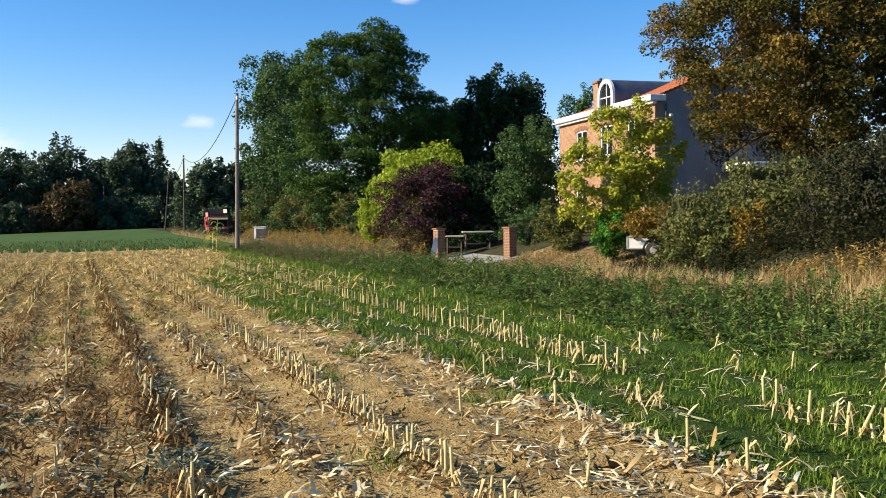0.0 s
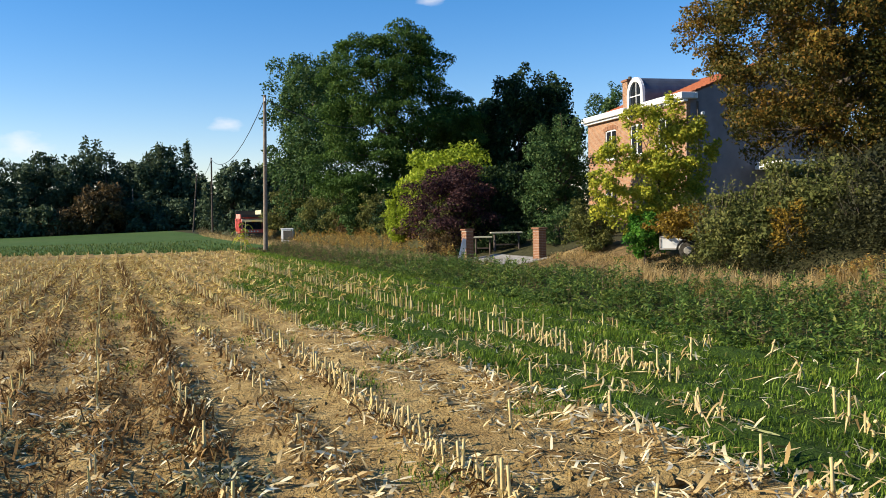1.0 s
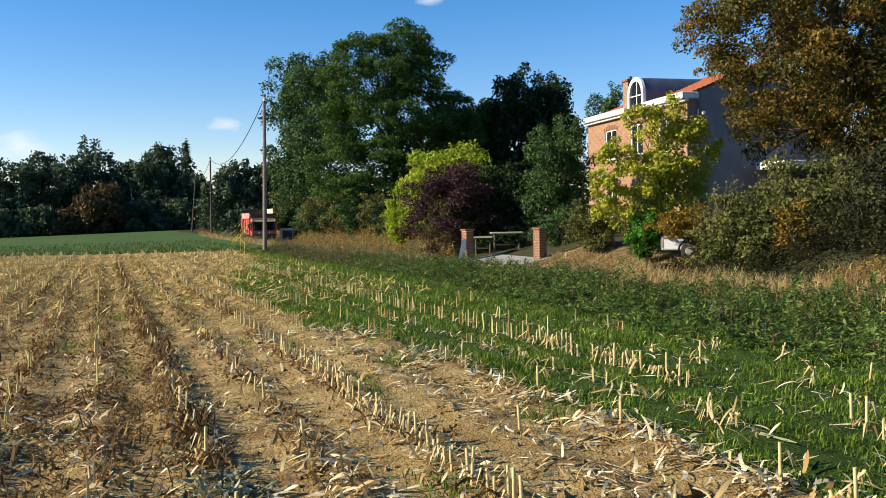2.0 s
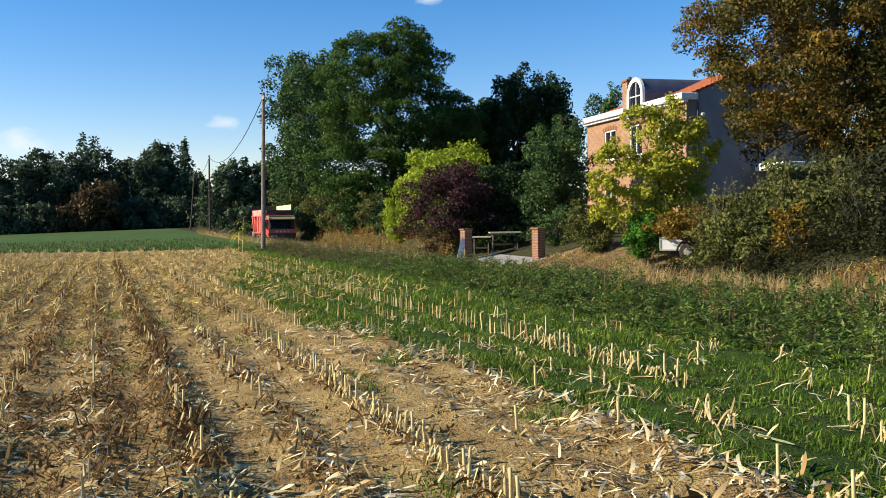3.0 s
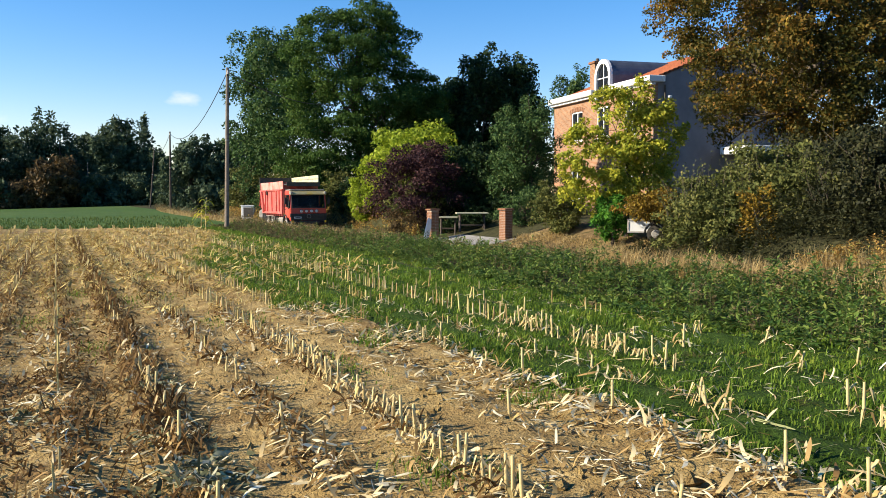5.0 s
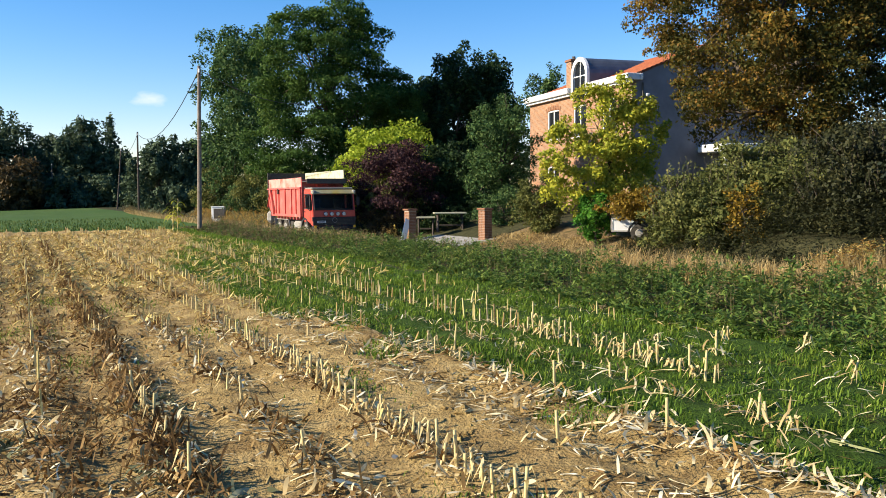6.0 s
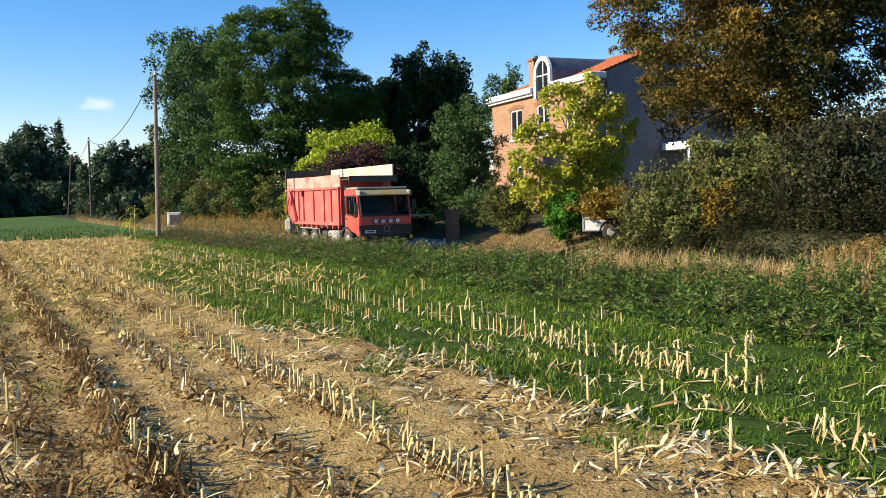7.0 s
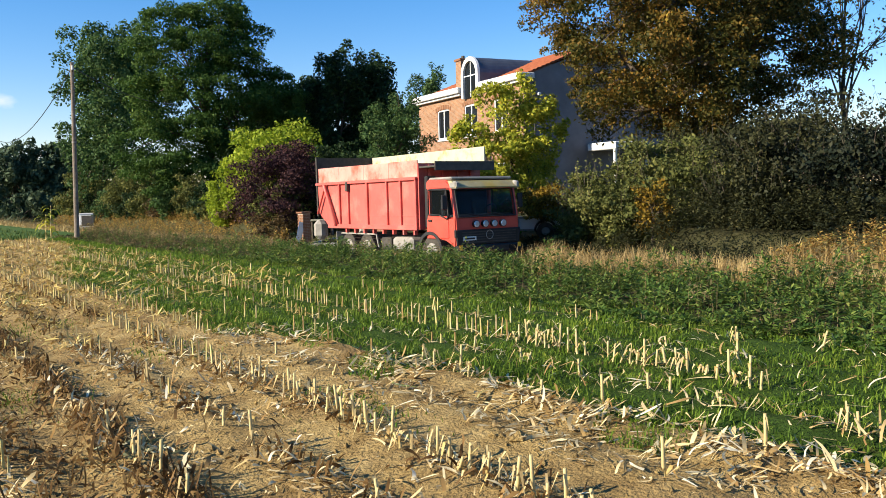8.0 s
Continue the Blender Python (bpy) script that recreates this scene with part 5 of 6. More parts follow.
    part("cab_floor", box_bm((-W + 0.1, yb + 0.08, 1.622), (W - 0.1, yn - 0.46, 1.64)), BLACK_PLASTIC, cabo)
    for s in (-1, 1):
        bm = bmesh.new()
        x0, x1 = sorted((s * (W - 0.03), s * (W - 0.12)))
        loft(bm, [(yn + 0.03, 1.60), (yn - 0.15, 2.50), (yn - 0.25, 2.50), (yn - 0.08, 1.60)], [(yn + 0.03, 1.60), (yn - 0.15, 2.50), (yn - 0.25, 2.50), (yn - 0.08, 1.60)], x0, x1)
        part("pillar", bm, CAB_RED, cabo)
        part("pillar", box_bm((x0, yb + 0.07, 1.6), (x1, yb + 0.2, 2.5), 0.01), CAB_RED, cabo)
        part("seat", box_bm((s * 0.62 - 0.24, -0.05, 1.3), (s * 0.62 + 0.24, 0.16, 2.2), 0.06), BLACK_PLASTIC, cabo, "black cab seat")
        part("side_air_deflector", box_bm((s * (W - 0.02) - 0.03, yn - 0.02, 1.02), (s * (W - 0.02) + 0.03, yn + 0.075, 1.26), 0.02), BLACK_PLASTIC, cabo)
    part("dashboard", box_bm((-W + 0.13, yn - 0.45, 1.6), (W - 0.13, yn - 0.1, 1.70), 0.04), BLACK_PLASTIC, cabo)
    bm = bmesh.new()
    rim = [(-0.62 + math.cos(2 * math.pi * k / 18) * 0.24, 0.62 + math.sin(2 * math.pi * k / 18) * 0.12, 1.78 + math.sin(2 * math.pi * k / 18) * 0.2) for k in range(19)]
    add_tube(bm, rim, [0.018] * 19, 6)
    part("steering_wheel", bm, BLACK_PLASTIC, cabo)
    # windscreen, set on the slanted front
    bm = bmesh.new()
    a = [bm.verts.new(p) for p in ((-W + 0.13, yn + 0.036, 1.62), (W - 0.13, yn + 0.036, 1.62), (W - 0.13, yn - 0.137, 2.47), (-W + 0.13, yn - 0.137, 2.47))]
    b = [bm.verts.new(v.co + Vector((0, -0.02, -0.004))) for v in a]
    bm.faces.new(a)
    bm.faces.new(list(reversed(b)))
    for i in range(4):
        bm.faces.new((a[(i + 1) % 4], a[i], b[i], b[(i + 1) % 4]))
    part("windscreen", bm, CAB_GLASS, cabo, "dusty clear windscreen")
    bm = bmesh.new()
    for p, q in (((-W + 0.13, yn + 0.045, 1.63), (W - 0.13, yn + 0.045, 1.63)), ((-W + 0.13, yn + 0.045, 1.63), (-W + 0.13, yn - 0.13, 2.46)), ((W - 0.13, yn + 0.045, 1.63), (W - 0.13, yn - 0.13, 2.46))):
        add_tube(bm, [p, q], [0.022, 0.022], 5)
    part("windscreen_seal", bm, BLACK_PLASTIC, cabo)
    for x in (-0.55, 0.35):
        bm = bmesh.new()
        add_tube(bm, [(x, yn + 0.09, 1.66), (x + 0.55, yn + 0.02, 1.78)], [0.014, 0.008], 5)
        part("wiper", bm, BLACK_PLASTIC, cabo)
    # sun visor
    bm = bmesh.new()
    vp = [(yn - 0.22, 2.52), (yn + 0.10, 2.48), (yn + 0.11, 2.52), (yn - 0.10, 2.70), (yn - 0.3, 2.72)]
    loft(bm, vp, vp, -W + 0.02, W - 0.02)
    visor = part("sun_visor", bm, VISOR_YELLOW, cabo, "faded yellow sun visor")
    for s in (-1, 1):
        part("visor_end", box_bm((s * (W - 0.09) - 0.085, yn - 0.24, 2.465), (s * (W - 0.09) + 0.085, yn + 0.112, 2.69), 0.05), DUSTY_GREY, visor, "dusty grey visor end")
    part("roof_cap", box_bm((-W + 0.06, yb + 0.1, 2.74), (W - 0.06, yn - 0.2, 2.83), 0.04), DUSTY_GREY, cabo, "dusty pale cab roof")
    # black lower front with grille bars, lamps, plate
    part("front_panel", box_bm((-W + 0.03, yn + 0.03, 0.80), (W - 0.03, yn + 0.085, 1.25), 0.02), BLACK_PLASTIC, cabo, "black grille panel")
    bm = bmesh.new()
    for k in range(5):
        add_box(bm, (-W + 0.2, yn + 0.088, 0.86 + k * 0.075), (W - 0.2, yn + 0.10, 0.89 + k * 0.075))
    part("grille_bar", bm, DARK_STEEL, cabo)
    bm = bmesh.new()
    ring = [(math.cos(2 * math.pi * k / 16) * 0.13, math.sin(2 * math.pi * k / 16) * 0.13) for k in range(17)]
    add_tube(bm, [(x, yn + 0.115, 1.08 + z) for x, z in ring], [0.012] * 17, 5)
    part("badge_ring", bm, DUSTY_GREY, cabo)
    part("bumper", box_bm((-W, yn - 0.1, 0.55), (W, yn + 0.16, 0.79), 0.05), BLACK_PLASTIC, cabo, "black front bumper")
    for s in (-1, 1):
        part("headlight", box_bm((s * 0.86 - 0.17, yn + 0.155, 0.58), (s * 0.86 + 0.17, yn + 0.172, 0.75), 0.01), DARK_GLASS, cabo)
        part("indicator", box_bm((s * 1.1 - 0.06, yn + 0.15, 0.66), (s * 1.1 + 0.06, yn + 0.17, 0.8), 0.01), AMBER, cabo, "amber front indicator")
        part("step", box_bm((s * 1.1 - 0.12, 0.55, 0.42), (s * 1.1 + 0.12, 1.0, 0.5), 0.01), DARK_STEEL, cabo)
        # wheel arch
        bm = bmesh.new()
        arc = [(math.cos(math.pi * k / 10) * 0.70, 0.52 + math.sin(math.pi * k / 10) * 0.68) for k in range(11)]
        arc_in = [(math.cos(math.pi * k / 10) * 0.60, 0.52 + math.sin(math.pi * k / 10) * 0.58) for k in range(11)]
        x0, x1 = s * (W - 0.32), s * (W + 0.03)
        O0 = [bm.verts.new((x0, *p)) for p in arc]
        O1 = [bm.verts.new((x1, *p)) for p in arc]
        I0 = [bm.verts.new((x0, *p)) for p in arc_in]
        I1 = [bm.verts.new((x1, *p)) for p in arc_in]
        for k in range(10):
            bm.faces.new((O0[k], O0[k + 1], O1[k + 1], O1[k]))
            bm.faces.new((I0[k + 1], I0[k], I1[k], I1[k + 1]))
            bm.faces.new((O1[k], O1[k + 1], I1[k + 1], I1[k]))
            bm.faces.new((O0[k + 1], O0[k], I0[k], I0[k + 1]))
        bmesh.ops.recalc_face_normals(bm, faces=bm.faces)
        part("wheel_arch", bm, BLACK_PLASTIC, cabo, "black plastic wheel arch")
        # door with window and handle
        xd = s * (W - 0.02)
        door = part("door", box_bm((min(xd, xd + s * 0.02), -0.12, 1.0), (max(xd, xd + s * 0.02), 0.98, 1.66), 0.01), CAB_RED, cabo)
        wp = [(-0.02, 1.70), (0.55, 1.70), (0.93, 1.58), (1.02, 1.66), (0.92, 2.46), (-0.02, 2.46)]
        bm = bmesh.new()
        loft(bm, wp, wp, xd - s * 0.01, xd + s * 0.004)
        part("side_window", bm, CAB_GLASS, door)
        bm = bmesh.new()
        xs0, xs1 = xd + s * 0.022, xd + s * 0.042
        for p, q in zip(wp, wp[1:] + wp[:1]):
            add_tube(bm, [(xs1, *p), (xs1, *q)], [0.022, 0.022], 5)
        part("window_seal", bm, BLACK_PLASTIC, door)
        part("handle", box_bm((min(xs0, xs1 + s * 0.02), -0.05, 1.5), (max(xs0, xs1 + s * 0.02), 0.12, 1.55), 0.008), BLACK_PLASTIC, door)
        # mirror on an arm
        bm = bmesh.new()
        add_tube(bm, [(xd, 0.95, 2.45), (xd + s * 0.22, 1.1, 2.42), (xd + s * 0.22, 1.1, 1.7), (xd, 0.95, 1.66)], [0.014] * 4, 5)
        arm = part("mirror_arm", bm, BLACK_PLASTIC, cabo)
        xm = xd + s * 0.24
        part("mirror", box_bm((xm - 0.1, 1.08, 1.86), (xm + 0.1, 1.14, 2.3), 0.02), BLACK_PLASTIC, arm)
    # four round spot lamps below the windscreen
    for x in (-0.52, -0.18, 0.16, 0.50):
        lamp = part("spot_lamp", cyl_bm((x, yn + 0.02, 1.41), (x, yn + 0.15, 1.41), 0.10, 0.115, 16), BLACK_PLASTIC, cabo, "round auxiliary spot lamp")
        part("lens", cyl_bm((x, yn + 0.151, 1.41), (x, yn + 0.17, 1.41), 0.10, 0.085, 16), LAMP_GLASS, lamp)
    plate = part("number_plate", box_bm((0.5, yn + 0.102, 0.93), (0.98, yn + 0.112, 1.05), 0.004), PLATE_WHITE, cabo, "white plate with a plain dark bar")
    part("bar", box_bm((0.56, yn + 0.1135, 0.965), (0.92, yn + 0.118, 1.015)), BLACK_PLASTIC, plate)
    # exhaust stack and air intake between cab and body
    part("air_intake", box_bm((0.75, -0.45, 1.3), (1.1, -0.28, 2.9), 0.03), BLACK_PLASTIC, cabo)
    return root, wheels


truck, truck_wheels = build_truck()


# ---- stubble, husks, grass and weeds ----
def stalk_mesh(rng, height, radius):
    """One cut maize stalk: a jointed tube with a slanted cut and ragged sheaths."""
    bm = bmesh.new()
    bend = rng.normal(size=2) * 0.008
    pts = [(0, 0, -0.04), (0, 0, height * 0.3), (bend[0], bend[1], height * 0.34), (bend[0] * 1.6, bend[1] * 1.6, height * 0.7), (bend[0] * 2.4, bend[1] * 2.4, height)]
    add_tube(bm, pts, [radius * 1.25, radius, radius * 1.15, radius * 0.95, radius * 0.85], 6)
    for k in range(5):
        a = rng.uniform(0, 6.28)
        z = rng.uniform(0.1, 0.9) * height
        L = rng.uniform(0.05, 0.19)
        d = Vector((math.cos(a), math.sin(a), 0))
        s = Vector((-math.sin(a), math.cos(a), 0)) * rng.uniform(0.004, 0.012)
        p0 = Vector((0, 0, z)) + d * radius
        p1 = p0 + d * L * 0.35 + Vector((0, 0, L * 0.25))
        p2 = p0 + d * L * 0.8 + Vector((0, 0, -L * 0.5))
        v = [bm.verts.new(q) for q in (p0 - s, p0 + s, p1 - s, p1 + s, p2)]
        bm.faces.new((v[0], v[1], v[3], v[2]))
        bm.faces.new((v[2], v[3], v[4]))
    me = bpy.data.meshes.new("stalk")
    bm.to_mesh(me)
    bm.free()
    me.materials.append(STALK)
    return me


RNG = np.random.default_rng(21)
OUTER_ROWS = {5: 3.48, 6: 4.17, 7: 4.78, 8: 5.5, 9: 6.2}


def row_u(k):
    """Where row k stands across the field."""
    return OUTER_ROWS.get(int(k), ROW0 + ROW_STEP * k)


GAPPY = {-1: 0.3, 0: 0.3, 1: 0.22, 2: 0.16, 3: 0.75, 4: 0.08, 5: 0.24, 6: 0.30, 7: 0.95, 8: 0.14, 9: 0.12}


def stalk_places(k):
    """The stalks of row k: places along it, with gaps."""
    out = []
    u0 = row_u(k)
    base = GAPPY.get(k, 0.6)
    v = -9.0
    end = float(field_edge(u0)) - 0.5
    rng = np.random.default_rng(500 + k)
    while v < end:
        v += rng.uniform(0.085, 0.135)
        if k == 4 and v > 13:
            base = 0.8
        keep = base * (0.35 + 1.5 * max(0.0, noise.noise((u0 * 2.0, v * 0.55, 7.0)) + 0.35))
        if k in (3, 7):
            keep = 0.86 if noise.noise((u0 * 2.0, v * 0.55, 7.0)) > -0.22 else 0.15
        if rng.random() < keep:
            out.append((u0 + rng.normal() * 0.014, v))
    return out


def build_stubble():
    rng = np.random.default_rng(31)
    variants = [stalk_mesh(rng, h, r) for h, r in ((0.16, 0.010), (0.19, 0.011), (0.21, 0.010), (0.22, 0.012), (0.24, 0.011), (0.13, 0.011), (0.26, 0.011), (0.10, 0.011))]
    near_count = 0
    far_v, far_f = [], []
    for k in range(-26, 10):
        places = stalk_places(k)
        near = [(u, v) for u, v in places if 1 <= k <= 9 and 3.0 < v < 9.8]
        row = None
        for u, v in places:
            p = on_ground(u, v, 0.015)
            lean = (rng.normal() * 2.0, rng.normal() * 2.0) if rng.random() < 0.9 else (rng.normal() * 16, rng.normal() * 16)
            if (u, v) in near and near_count < 290:
                if row is None:
                    row = tagged(new("stubble_row"), "row of cut pale maize stalks in the field", "stubble", "stubble rows")
                    row.location = on_ground(row_u(k), 3.0)
                near_count += 1
                s = new("stalk", variants[rng.choice((0, 5, 7)) if k == 6 else rng.integers(0, len(variants))])
                s.parent = row
                q = p - row.location
                s.matrix_basis = pose(q.x, q.y, q.z, lean[0], lean[1], rng.uniform(0, 360))
                continue
            h = rng.uniform(0.07, 0.16) if k == 6 else rng.uniform(0.14, 0.25) if k in (3, 7) else rng.uniform(0.09, 0.23) if k > 0 else rng.uniform(0.10, 0.28)
            r = rng.uniform(0.008, 0.012) * (1.0 if v < 20 else 1.25)
            m = pose(p.x, p.y, p.z, lean[0], lean[1], rng.uniform(0, 90))
            b = len(far_v)
            for z, rr in ((-0.03, r * 1.2), (h * 0.5, r), (h, r * 0.85)):
                for a in range(4):
                    far_v.append(m @ Vector((math.cos(a * math.pi / 2) * rr, math.sin(a * math.pi / 2) * rr, z + (0.012 if a == 1 and z == h else 0))))
            for lev in range(2):
                for a in range(4):
                    far_f.append((b + lev * 4 + a, b + lev * 4 + (a + 1) % 4, b + lev * 4 + 4 + (a + 1) % 4, b + lev * 4 + 4 + a))
            far_f.append((b + 8, b + 9, b + 10, b + 11))
    ob = new("maize_stubble", mesh_from("maize_stubble", far_v, far_f, [STALK]))
    tagged(ob, "rows of cut pale maize stalks across the field", "stubble", kind="stuff")


build_stubble()


def ribbons(rng, U, V, length, width, lift, flat=0.5, k=5):
    """Bent dry leaves that lie on the ground."""
    n = len(U)
    X, Y = to_xy(U, V)
    Z = ground_z(U, V) + 0.015 + 0.022 * np.where(U < 7.2, np.cos(2 * np.pi * (U - ROW0) / ROW_STEP), 0)
    a = rng.uniform(0, 2 * np.pi, n)
    d = np.stack([np.cos(a), np.sin(a), np.zeros(n)], 1)
    roll = rng.normal(size=n) * flat
    s = np.stack([-np.sin(a) * np.cos(roll), np.cos(a) * np.cos(roll), np.sin(roll)], 1)
    ts = np.linspace(-0.5, 0.5, k)
    curve = rng.normal(size=n) * 0.4
    arch = np.abs(rng.normal(size=n)) * lift
    tip = np.abs(rng.normal(size=n)) * lift
    rails = np.zeros((n, k, 2, 3))
    for i, t in enumerate(ts):
        c = np.stack([X, Y, Z], 1) + d * (t * length)[:, None] + np.stack([-np.sin(a), np.cos(a), np.zeros(n)], 1) * (curve * length * (t * t))[:, None]
        c[:, 2] += arch * 0.18 * (1 - 4 * t * t) + tip * (t + 0.5) + np.abs(np.sin(roll)) * width * 0.5
        w = width * (1.0 - (0.85 if t > 0 else 0.1) * abs(2 * t) ** 2.5) * 0.5
        tw = s + np.stack([np.zeros(n), np.zeros(n), 0.35 * np.sin(t * 4 + a)], 1)
        rails[:, i, 0] = c - tw * w[:, None]
        rails[:, i, 1] = c + tw * w[:, None]
    return rails


def scatter_rows(rng, n, rows, vmax, spread, vmin=1.5, power=1.7):
    k = rng.choice(rows, n)
    u = np.array([row_u(i) for i in k]) + rng.normal(size=n) * spread
    v = vmin + (vmax - vmin) * rng.random(n) ** power
    return u, v


def build_husks():
    """Litter: pale husks thick along some rows, brown leaves along others, crumbs between."""
    rng = np.random.default_rng(41)
    near, far = [], []

    def lay(u, v, length, width, lift, flat=0.3):
        """Long narrow leaves, finely bent close to the path and simply further off."""
        ln, wd = rng.uniform(*length, len(u)), rng.uniform(*width, len(u))
        close = v < 13
        near.append(ribbons(rng, u[close], v[close], ln[close], wd[close], lift, flat))
        far.append(ribbons(rng, u[~close], v[~close], ln[~close], wd[~close], lift, flat, 3))

    def patchy(u, v, seed, level, size=1.0):
        lump = np.array([noise.noise((p * 1.3 * size, q * 0.9 * size, seed)) for p, q in zip(u, v)])
        return u[lump > level], v[lump > level]

    # pale litter along the rows, in heaps
    u, v = patchy(*scatter_rows(rng, 23000, np.array([-9, -8, -7, -6, -5, -4, -3, -2, -1, 0, 0, 1, 1, 2, 2, 2, 3, 3]), 46, 0.16), 5.0, -0.14, 1.4)
    lay(u, v, (0.03, 0.17), (0.007, 0.03), 0.04)
    # bright band where the bare soil meets the grass, and the strip before it
    v = 2 + 40 * rng.random(6000) ** 1.5
    u = soil_edge(v) + 0.08 + rng.normal(size=6000) * 0.2
    u, v = patchy(u, v, 8.0, -0.08, 1.6)
    lay(u, v, (0.04, 0.22), (0.008, 0.03), 0.045)
    v = 2 + 36 * rng.random(5600) ** 1.5
    u = soil_edge(v) - 0.55 + rng.normal(size=5600) * 0.34
    u, v = patchy(u, v, 15.0, -0.05, 1.8)
    lay(u, v, (0.03, 0.2), (0.005, 0.022), 0.025)
    # crumbs between the rows
    v = 1.5 + 40 * rng.random(9000) ** 1.7
    u = rng.uniform(-9, 3.2, 9000)
    lay(u, v, (0.015, 0.07), (0.004, 0.014), 0.01)
    # straw in the grass, thicker along its rows
    v = 1.5 + 40 * rng.random(3000) ** 1.6
    u = rng.uniform(3.2, 7.0, 3000)
    lay(u, v, (0.04, 0.18), (0.004, 0.012), 0.03)
    u, v = patchy(*scatter_rows(rng, 3000, np.array([5, 5, 6, 6, 6, 7, 7, 8, 9]), 40, 0.11), 3.0, -0.05, 1.2)
    lay(u, v, (0.05, 0.24), (0.006, 0.02), 0.06)
    # behind the start of the walk
    v = rng.uniform(-10, 2, 3000)
    u = rng.uniform(-9, 3.4, 3000)
    far.append(ribbons(rng, u, v, rng.uniform(0.03, 0.16, 3000), rng.uniform(0.006, 0.022, 3000), 0.02, 0.3, 3))
    # thick pale litter towards the far end of the field
    v = 17 + 31 * rng.random(14000)
    u = rng.uniform(-10, 6.5, 14000)
    lay(u, v, (0.08, 0.3), (0.012, 0.04), 0.08, 0.6)
    u, v = scatter_rows(rng, 5000, np.arange(-26, -4), 60, 0.2, 10, 1.0)
    lay(u, v, (0.1, 0.3), (0.02, 0.05), 0.04)
    tagged(new("dry_husks", strips_mesh("dry_husks", np.concatenate(near), HUSK)), "pale dry maize husks strewn over the soil", "husks", kind="stuff")
    tagged(new("far_husks", strips_mesh("far_husks", np.concatenate(far), STRAW)), "pale dry maize litter over the far field", "husks", kind="stuff")
    # brown withered leaves in the leafier rows: crumpled, in clumps round the old stalks
    near, far = [], []
    u, v = patchy(*scatter_rows(rng, 33000, np.array([-8, -6, -5, -4, -3, -2, -2, -1, -1, 0, 0, 1, 1, 1, 1, 1, 2, 3]), 40, 0.10), 12.0, -0.08, 1.25)
    lay(u, v, (0.03, 0.13), (0.006, 0.027), 0.07, 0.9)
    # dark litter between the leafy rows, partly standing in for the shadows there
    v = 2 + 24 * rng.random(15000) ** 1.5
    u = 0.75 - 3.6 * rng.random(15000)
    u, v = patchy(u, v, 27.0, -0.12, 1.5)
    lay(u, v, (0.02, 0.09), (0.006, 0.022), 0.03, 0.7)
    # more dark pieces close by, added to bring the shadowed ground down
    v = 3.6 + 6.0 * rng.random(4200)
    u = 0.35 - 2.2 * rng.random(4200)
    u, v = patchy(u, v, 40.0, -0.05, 2.2)
    lay(u, v, (0.03, 0.11), (0.006, 0.018), 0.05, 0.9)
    tagged(new("withered_leaves", strips_mesh("withered_leaves", np.concatenate(near), HUSK_BROWN)), "brown withered maize leaves along the rows", "leaves", kind="stuff")
    tagged(new("far_withered_leaves", strips_mesh("far_withered_leaves", np.concatenate(far), HUSK_BROWN)), "brown withered maize leaves along the far rows", "leaves", kind="stuff")


build_husks()


def build_heaps():
    """Piles of torn grey-green leaves, and single long maize leaves in the grass."""
    rng = np.random.default_rng(47)
    spots = [(0.58, 5.8, 0.17, 260), (0.5, 4.9, 0.15, 120), (-0.8, 7.6, 0.2, 170), (-0.95, 6.2, 0.2, 120), (0.62, 8.6, 0.12, 60), (0.5, 6.8, 0.12, 90), (-0.5, 5.6, 0.2, 110), (-1.3, 7.0, 0.25, 110), (-0.35, 7.9, 0.12, 60)]
    u = np.concatenate([a + rng.normal(size=n) * r for a, b, r, n in spots])
    v = np.concatenate([b + rng.normal(size=n) * r * 1.3 for a, b, r, n in spots])
    rails = ribbons(rng, u, v, rng.uniform(0.05, 0.14, len(u)), rng.uniform(0.010, 0.028, len(u)), 0.035, 0.6)
    tagged(new("leaf_heaps", strips_mesh("leaf_heaps", rails, HEAP_LEAF)), "piles of torn grey-green maize leaves", "leaves", kind="stuff")
    u = np.array([4.13, 4.6, 3.2, 2.95, 5.2, 3.6, 2.7, 5.6, 3.05, 2.85])
    v = np.array([4.99, 6.3, 8.2, 7.5, 6.6, 9.8, 10.5, 7.6, 6.4, 8.9])
    rails = ribbons(rng, u, v, rng.uniform(0.2, 0.38, len(u)), rng.uniform(0.018, 0.03, len(u)), 0.04, 0.4)
    tagged(new("maize_leaves", strips_mesh("maize_leaves", rails, FRESH_LEAF)), "long pale green maize leaves in the grass", "leaves", kind="stuff")


build_heaps()


